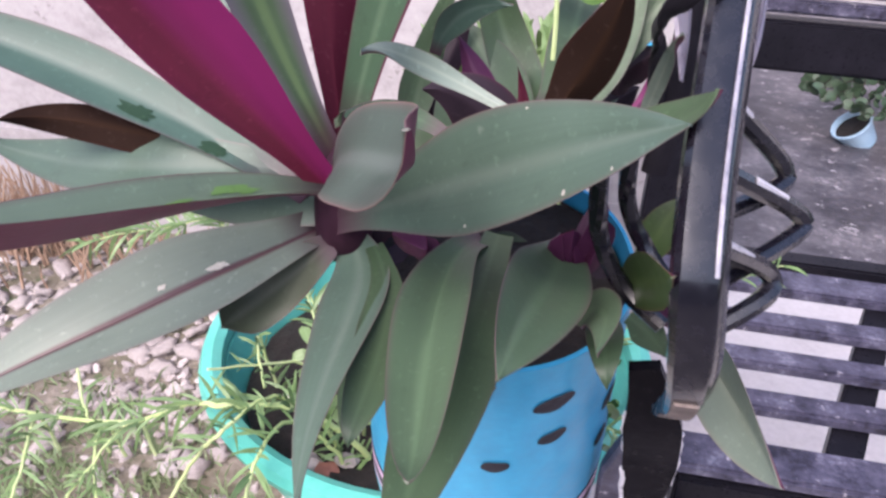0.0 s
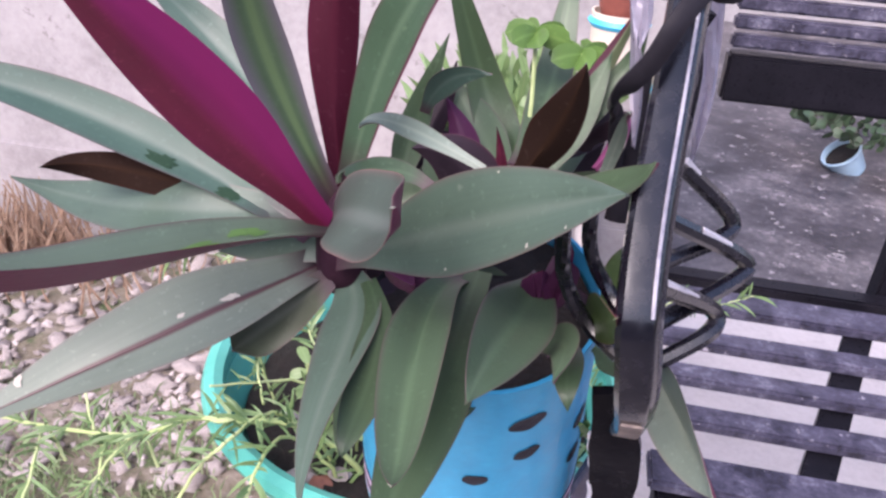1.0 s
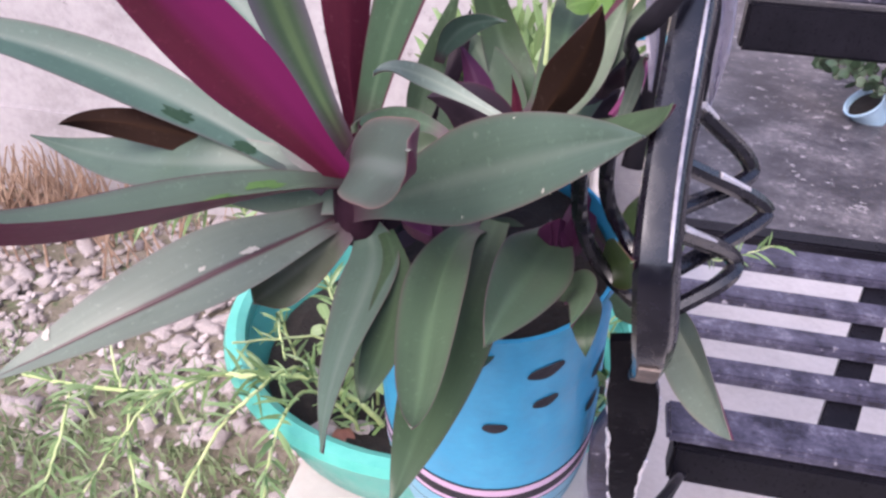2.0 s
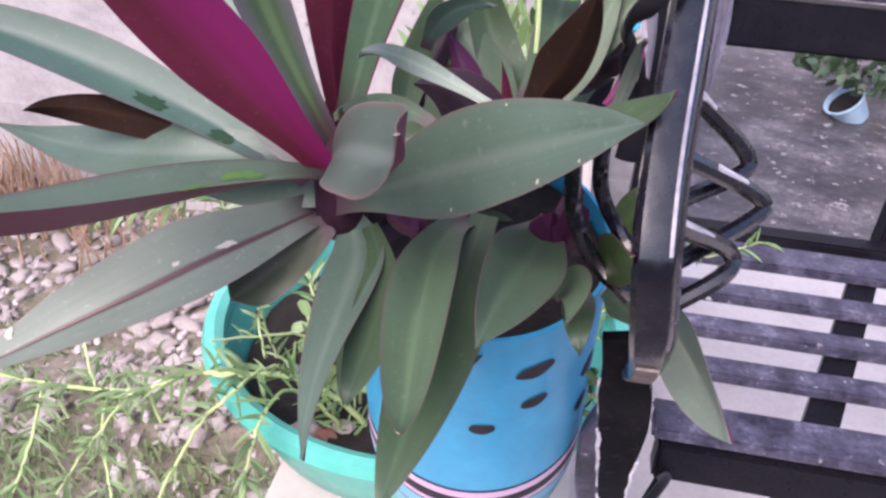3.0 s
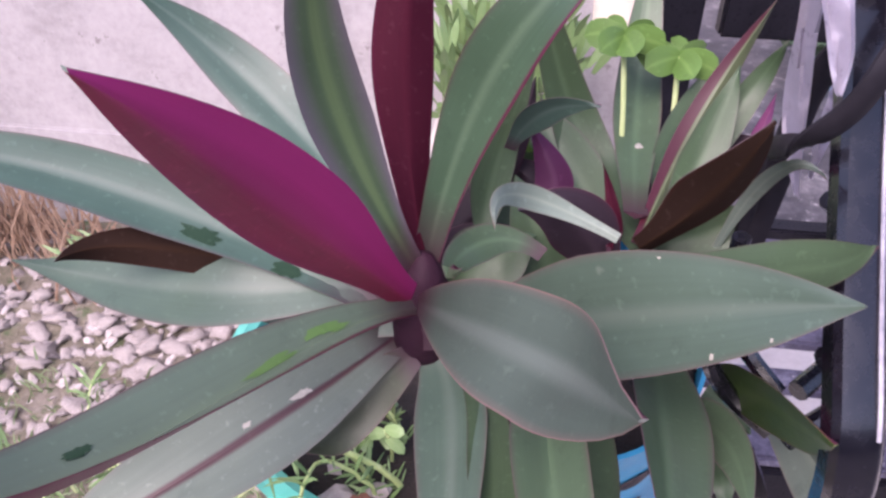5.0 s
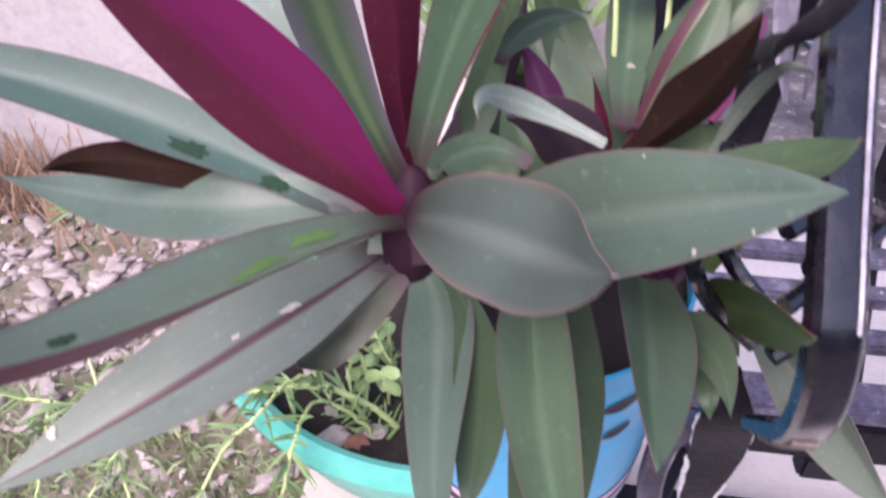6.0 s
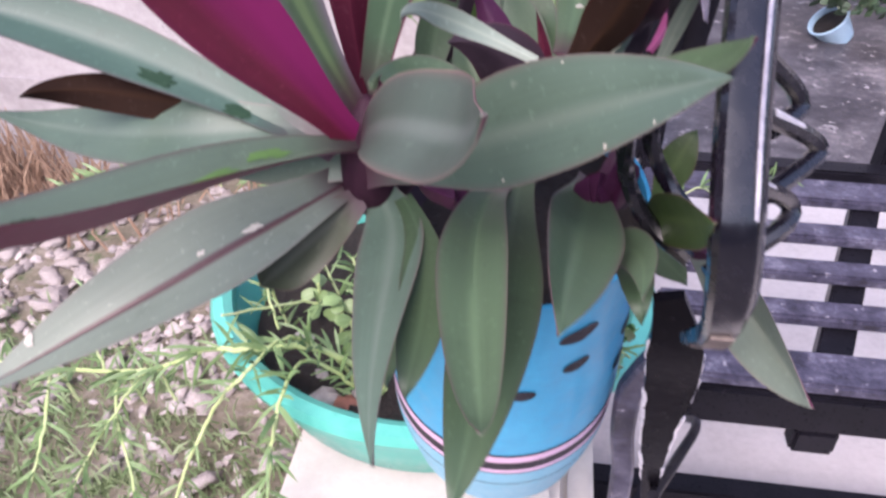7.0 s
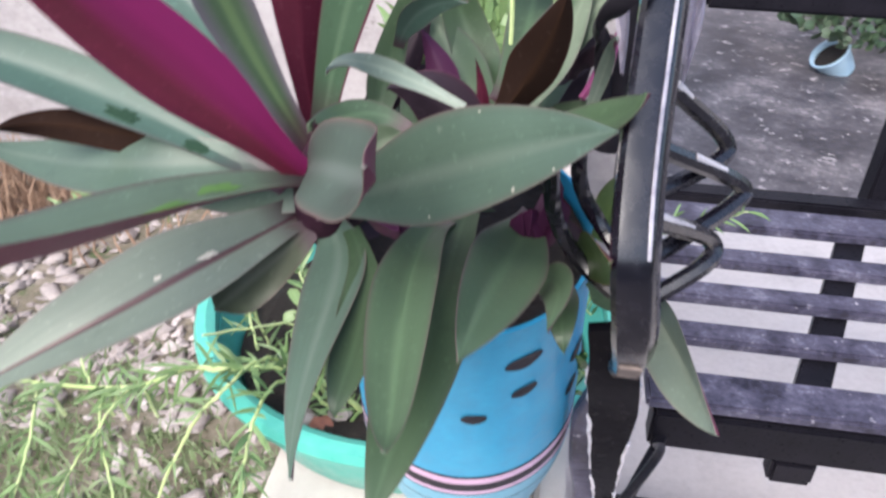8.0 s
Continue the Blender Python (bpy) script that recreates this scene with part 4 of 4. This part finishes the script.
for k, (root, head, turn) in enumerate((((0.138, 0.70, 0.83), (0.1395, 0.742, 0.899), 0.3), ((0.150, 0.70, 0.83), (0.158, 0.742, 0.893), 1.2), ((0.115, 0.71, 0.82), (0.118, 0.735, 0.866), 2.0))):
    root, head = Vector(root), Vector(head)
    part("stalk", tube(bmesh.new(), spline([root, root.lerp(head, 0.5) + Vector((0.003, 0.002, 0)), head], 6), 0.0009, 6), STEM, clover)
    for i in range(3):
        a = turn + i * 2.09
        bm = bmesh.new()
        heart(bm, head, (math.cos(a), math.sin(a), -0.15), 0.0135, k * 3 + i)
        part("leaflet", bm, (LEAF["clover"], LEAF["clover"]), clover)

# ---- the basin ----
BC = (0.07, 0.908, 0.0)
basin = thing("basin", "turquoise plastic basin planted with a trailing herb", "basin")
part("body", lathe([(0.100, 0.530), (0.122, 0.531), (0.128, 0.536), (0.140, 0.565), (0.147, 0.592), (0.143, 0.592), (0.136, 0.566), (0.124, 0.54), (0.10, 0.536)], BC, 64), TEAL, basin)
part("rim", lathe([(0.146, 0.588), (0.152, 0.5885), (0.158, 0.592), (0.1605, 0.599), (0.158, 0.605), (0.151, 0.607), (0.145, 0.604), (0.143, 0.597), (0.146, 0.588)], BC, 72), TEAL, basin, "rolled turquoise rim")
bm = lathe([(0.00001, 0.567)] + [(0.0165 * k, 0.566 + 0.004 * (k % 2)) for k in range(1, 9)], BC, 40)
for v in bm.verts:
    v.co.z += 0.006 * noise.noise(v.co * 40)
part("soil", bm, SOIL, basin, "dark damp potting soil")

herb = thing("trailing_herb", "trailing green herb with needle leaves spilling over the basin", "herb")


def sprig(points, radius=0.0022, leaves=24, size=0.02, seed=1):
    rng = random.Random(seed)
    points, radius, leaves = [Vector(points[0]) + Vector((0.012, 0, -0.03)), *points], radius * 0.62, int(leaves * 1.9)
    path = spline(points, 7)
    path = [p + 0.0016 * Vector([noise.noise(Vector((i * 0.7 + 9 * k, seed, k))) for k in range(3)]) for i, p in enumerate(path)]
    part("stem", tube(bmesh.new(), path, radius, 7, taper=0.6), STEM, herb)
    bm = bmesh.new()
    for k in range(leaves):
        i = rng.randrange(1, len(path) - 1)
        p = path[i].lerp(path[i + 1], rng.random())
        t = (path[i + 1] - path[i - 1]).normalized()
        d = Vector((rng.uniform(-1, 1), rng.uniform(-1, 1), rng.uniform(-0.5, 1)))
        d = (d - d.dot(t) * t).normalized() + 0.75 * t
        d.normalize()
        ln = size * rng.uniform(0.6, 1.35)
        blade(bm, p, p + d * ln * 0.55 + Vector((0, 0, 0.1 * ln)), p + d * ln + Vector((0, 0, -0.12 * ln)), 0.105 * ln, rng.uniform(-40, 40), 1, 0.2, n=4, across=2, thick=0.0003, seed=k)
    tagged(part("leaves", bm, (LEAF["herb"], LEAF["herb"]), herb), kind="stuff")


sprig([(0.045, 0.82, 0.575), (0.009, 0.808, 0.612), (-0.03, 0.788, 0.624), (-0.065, 0.805, 0.603), (-0.116, 0.812, 0.57), (-0.204, 0.832, 0.54), (-0.268, 0.852, 0.52)], 0.0036, 46, 0.022, 1)
sprig([(-0.138, 0.816, 0.562), (-0.135, 0.793, 0.54), (-0.113, 0.76, 0.52), (-0.105, 0.74, 0.50)], 0.0022, 26, 0.018, 2)
sprig([(-0.202, 0.829, 0.541), (-0.187, 0.784, 0.53), (-0.185, 0.751, 0.51), (-0.19, 0.72, 0.49)], 0.0024, 30, 0.02, 3)
sprig([(0.02, 0.82, 0.59), (-0.008, 0.809, 0.618), (-0.022, 0.768, 0.625), (-0.047, 0.768, 0.59), (-0.066, 0.75, 0.55), (-0.075, 0.735, 0.52)], 0.0026, 34, 0.02, 4)
sprig([(0.03, 0.81, 0.58), (0.005, 0.798, 0.61), (0.003, 0.751, 0.619), (-0.004, 0.735, 0.57), (-0.008, 0.725, 0.53)], 0.0024, 32, 0.02, 5)
sprig([(0.03, 0.875, 0.575), (-0.009, 0.865, 0.60), (-0.052, 0.812, 0.628)], 0.0023, 6, 0.018, 6)
sprig([(-0.03, 0.87, 0.56), (-0.043, 0.868, 0.615), (-0.02, 0.821, 0.612)], 0.002, 18, 0.018, 7)
sprig([(-0.113, 0.814, 0.571), (-0.139, 0.78, 0.54), (-0.155, 0.75, 0.51)], 0.002, 22, 0.018, 8)
sprig([(-0.157, 0.825, 0.553), (-0.18, 0.855, 0.57), (-0.185, 0.875, 0.58)], 0.002, 18, 0.018, 9)
sprig([(0.0, 0.91, 0.56), (-0.03, 0.93, 0.61), (-0.06, 0.97, 0.64)], 0.002, 30, 0.02, 10)
sprig([(-0.02, 0.95, 0.56), (-0.07, 0.98, 0.62), (-0.13, 1.0, 0.63)], 0.002, 30, 0.022, 11)
sprig([(0.05, 0.86, 0.56), (0.03, 0.86, 0.61), (0.02, 0.87, 0.64)], 0.002, 26, 0.018, 12)
sprig([(0.17, 0.86, 0.56), (0.19, 0.84, 0.61), (0.205, 0.82, 0.62)], 0.002, 22, 0.018, 13)
sprig([(0.20, 0.94, 0.60), (0.2456, 0.95, 0.662), (0.268, 0.95, 0.661), (0.286, 0.95, 0.670), (0.304, 0.95, 0.680)], 0.0013, 22, 0.017, 14)

sprig([(-0.197, 1.120, 0.552), (-0.250, 1.120, 0.534), (-0.303, 1.120, 0.519), (-0.361, 1.120, 0.496)], 0.002, 60, 0.03, 15)
for a, b, c in (((0.181, 0.715, 0.735), (0.184, 0.725, 0.722), (0.188, 0.740, 0.705)), ((0.188, 0.765, 0.665), (0.191, 0.78, 0.65), (0.195, 0.80, 0.628)), ((0.186, 0.725, 0.728), (0.180, 0.73, 0.715), (0.178, 0.74, 0.70))):
    tagged(part("leaves", blade(bmesh.new(), a, b, c, 0.0075, 10, 1, 0.2, n=6, across=4, seed=a[0] * 99), (LEAF["clover"], LEAF["clover"]), herb), kind="stuff")

# ---- seedlings and pebbles on the basin's soil ----
rng = random.Random(23)
for k, (x, y, h) in enumerate(((0.006, 0.868, 0.040), (0.024, 0.850, 0.038), (0.040, 0.842, 0.034), (-0.016, 0.888, 0.036), (0.034, 0.872, 0.042))):
    sprout = thing("seedling", "pale green seedling with oval leaves in dark soil", "seedling", "seedlings in the basin")
    foot, head = Vector((x, y, 0.562)), Vector((x + rng.uniform(-0.006, 0.006), y - 0.006, 0.568 + h))
    part("stalk", tube(bmesh.new(), spline([foot, foot.lerp(head, 0.5) + Vector((0.002, 0, 0)), head], 4), 0.0013, 6), STEM, sprout)
    for i in range(6):
        a = rng.uniform(0, 6.28)
        d = Vector((math.cos(a), math.sin(a) - 0.3, rng.uniform(-0.5, 0.5))).normalized() * rng.uniform(0.010, 0.016)
        p = foot.lerp(head, 0.45 + 0.55 * i / 5)
        part("leaf", blade(bmesh.new(), p, p + d * 0.6 + Vector((0, 0, 0.002)), p + d, 0.0085, rng.uniform(-30, 30), 1, 0.15, True, n=6, across=4, seed=k * 7 + i), (LEAF["sprout"], LEAF["sprout"]), sprout)
for x, y, s, look_of in ((0.012, 0.806, 0.0085, "pale grey"), (0.026, 0.803, 0.0065, "reddish brown"), (0.003, 0.826, 0.0050, "pale grey"), (0.036, 0.815, 0.0060, "pale grey"), (-0.018, 0.862, 0.0055, "pale grey")):
    bm = bmesh.new()
    bmesh.ops.create_icosphere(bm, subdivisions=2, radius=1)
    for v in bm.verts:
        v.co *= 1 + 0.5 * noise.noise(v.co * 1.6 + Vector((x * 900, 0, 0)))
        v.co = Vector((x, y, 0.567 + 0.25 * s)) + Vector((v.co.x * 1.4, v.co.y, v.co.z * 0.6)) * s
    tagged(part("pebble", bm, STONE if look_of == "pale grey" else BRICKRED), look_of + " pebble lying on dark potting soil", "pebble", "pebbles in the basin")

# ---- yard pot ----
yard = thing("yard_pot", "faded blue plastic pot with a low bushy plant", "plant pot")
YC = (0.985, 3.06, -0.012)
yard.matrix_world = pose(1.025, 3.075, 0.05, 0, -42, 18) @ Matrix.Scale(0.8, 4)
part("body", lathe([(0.045, -0.105), (0.058, -0.102), (0.067, -0.05), (0.074, 0.0), (0.071, 0.0), (0.063, -0.05), (0.05, -0.09)], (0, 0, 0)), PALEPOT, yard)
part("rim", lathe([(0.072, -0.004), (0.079, -0.004), (0.082, 0.002), (0.079, 0.008), (0.073, 0.007), (0.072, -0.004)], (0, 0, 0)), PALEPOT, yard, "pale rolled rim")
part("soil", lathe([(0.00001, -0.012), (0.069, -0.016)], (0, 0, 0), 24), SOIL, yard)
bush = thing("bushy_plant", "low bushy plant with round dark green leaves", "plant")
bm, rng = bmesh.new(), random.Random(5)
for k in range(420):
    a, r = rng.uniform(0, 2 * math.pi), 0.25 * math.sqrt(rng.random())
    p = Vector((YC[0] + 0.17 + r * math.cos(a), YC[1] + 0.14 + r * math.sin(a), 0.075 + (0.17 * (1 - (r / 0.26) ** 2) + 0.03) * rng.uniform(0.3, 1)))
    d = Vector((math.cos(a) + rng.uniform(-1, 1), math.sin(a) + rng.uniform(-1, 1), rng.uniform(-0.2, 0.9))).normalized()
    blade(bm, p, p + d * 0.018 + Vector((0, 0, 0.006)), p + d * 0.04, 0.034, rng.uniform(-60, 60), 1, 0.1, True, n=4, across=2, thick=0.0004, seed=k)
tagged(part("foliage", bm, (LEAF["green"], LEAF["dark"]), bush), kind="stuff")

# ---- painted pot further along the bench ----
far = thing("painted_pot", "cream painted hanging pot with cyan bands", "plant pot")
FC = (0.185, 1.20, 0.0)
part("body", lathe([(0.014, 0.742), (0.022, 0.745), (0.024, 0.78), (0.027, 0.815), (0.025, 0.815), (0.022, 0.76)], FC, 32), CREAMPOT, far)
for z in (0.752, 0.806):
    part("band", lathe([(0.0235 + (z - 0.75) * 0.06, z - 0.004), (0.0262 + (z - 0.75) * 0.06, z), (0.0235 + (z - 0.75) * 0.06, z + 0.004)], FC, 32), CYAN, far)
part("cup", lathe([(0.016, 0.806), (0.021, 0.82), (0.024, 0.85), (0.0225, 0.85)], FC, 32), TERRA, far, "dark red pot seated in the planter")

# ---- stones, stalks and grass ----
rng = random.Random(11)
stones = []
for k in range(6):
    bm = bmesh.new()
    bmesh.ops.create_icosphere(bm, subdivisions=2, radius=1)
    for v in bm.verts:
        v.co *= 1 + 0.35 * noise.noise(v.co * 4.1 + Vector((0, k * 3, 0)))
        v.co *= 1 + 0.85 * noise.noise(v.co * 1.7 + Vector((k * 5, 0, 0)))
        v.co.z *= 0.5
    me = bpy.data.meshes.new("stone")
    bm.to_mesh(me)
    bm.free()
    me.materials.append(STONE)
    me.polygons.foreach_set("use_smooth", [True] * len(me.polygons))
    stones.append(me)
bed = tagged(new("pebble_bed"), "bed of pale pebbles and stone chips", "pebbles", kind="structure")
for k in range(300):
    x, y = -0.12 - 1.0 * rng.random() ** 1.2, rng.uniform(1.05, 1.74)
    if y < 1.22 and rng.random() < 0.55:
        y += 0.3
    ob = new("stone", stones[k % 6])
    s = rng.uniform(0.007, 0.019)
    ob.matrix_world = pose(x, y, ground_height(x, y) + 0.3 * s, rng.uniform(-25, 25), rng.uniform(-25, 25), rng.uniform(0, 360)) @ Matrix.Diagonal((s * rng.uniform(0.9, 1.7), s, s, 1))
    ob.parent = bed
bm = bmesh.new()
bmesh.ops.create_icosphere(bm, subdivisions=1, radius=1)
ball = np.array([v.co[:] for v in bm.verts])
tris = np.array([[v.index for v in f.verts] for f in bm.faces])
bm.free()
chips, faces = [], []
shape = np.random.RandomState(3)
for k in range(3000):
    x, y = -0.05 - 1.25 * rng.random(), rng.uniform(1.02, 1.75)
    if (y < 1.18 and rng.random() < 0.6) or noise.noise(Vector((x * 7, y * 7, 5))) < rng.uniform(-0.5, 0.25):
        continue
    s = rng.uniform(0.003, 0.012)
    m = np.array(pose(x, y, ground_height(x, y) + 0.25 * s, rng.uniform(-35, 35), rng.uniform(-35, 35), rng.uniform(0, 360)))
    body = ball * shape.uniform(0.55, 1.15, (len(ball), 1)) * (s * rng.uniform(1, 2.0), s, 0.55 * s)
    faces.append(tris + len(ball) * len(chips))
    chips.append(body @ m[:3, :3].T + m[:3, 3])
me = bpy.data.meshes.new("gravel")
me.from_pydata(np.concatenate(chips).tolist(), [], np.concatenate(faces).tolist())
me.materials.append(STONE)
tagged(new("gravel", me), "small pale stone chips strewn on the earth", "gravel", kind="stuff")
bm = bmesh.new()
for k in range(13000):
    x, y = -0.08 - 1.1 * rng.random(), rng.uniform(0.55, 1.35)
    if y > 1.15 and rng.random() < 0.75:
        continue
    p = Vector((x, y, ground_height(x, y)))
    d = Vector((rng.gauss(0, 0.6), rng.gauss(0, 0.6), 1)).normalized()
    h = rng.uniform(0.008, 0.038)
    side = d.orthogonal().normalized() * rng.uniform(0.0007, 0.0021)
    q = p + d * h * 0.6 + Vector((0, 0, 0.1 * h))
    tip = p + d * h + Vector((d.x, d.y, -0.3)) * 0.35 * h
    vs = [bm.verts.new(c) for c in (p - side, p + side, q + side * 0.8, q - side * 0.8, tip)]
    bm.faces.new(vs[:4])
    bm.faces.new((vs[3], vs[2], vs[4]))
tagged(part("grass", bm, GRASS), "sparse low grass and weeds on stony earth", "grass", kind="stuff")
bm = bmesh.new()
for k in range(520):
    x, y = rng.uniform(-0.005, 0.165), rng.uniform(1.42, 1.7)
    p = Vector((x, y, 0.528))
    d = Vector((rng.gauss(0, 0.4), rng.gauss(0, 0.4), 1)).normalized()
    h = rng.uniform(0.03, 0.15)
    blade(bm, p + d * h * 0.6, p + d * h * 0.85 + Vector((0, 0, 0.004)), p + d * h + Vector((d.x, d.y, -0.2)) * 0.012, 0.012, rng.uniform(-50, 50), 1, 0.1, n=4, across=2, thick=0.0003, seed=k)
    if k % 4 == 0:
        tube(bm, [p, p + d * h * 0.5, p + d * h], 0.0012, 4, taper=0.5)
tagged(part("weeds", bm, (LEAF["herb"], LEAF["herb"])), "low green weeds along the foot of the wall", "weeds", kind="stuff")
bm = bmesh.new()
for k in range(360):
    x, y = (rng.gauss(-0.90, 0.09), rng.uniform(1.60, 1.745)) if k % 3 else (rng.uniform(-1.4, -0.30), rng.uniform(1.50, 1.745))
    p = Vector((x, y, GROUND_Z))
    d = Vector((rng.gauss(0, 0.35), rng.gauss(0, 0.12), 1)).normalized()
    h = rng.uniform(0.05, 0.17)
    tube(bm, [p, p + d * h * 0.5 + Vector((rng.gauss(0, 0.008), 0, 0)), p + d * h], rng.uniform(0.0012, 0.0036), 4, taper=0.5)
tagged(part("dry_stalks", bm, STRAW), "dry brown stalks along the foot of the wall", "dry stalks", kind="stuff")
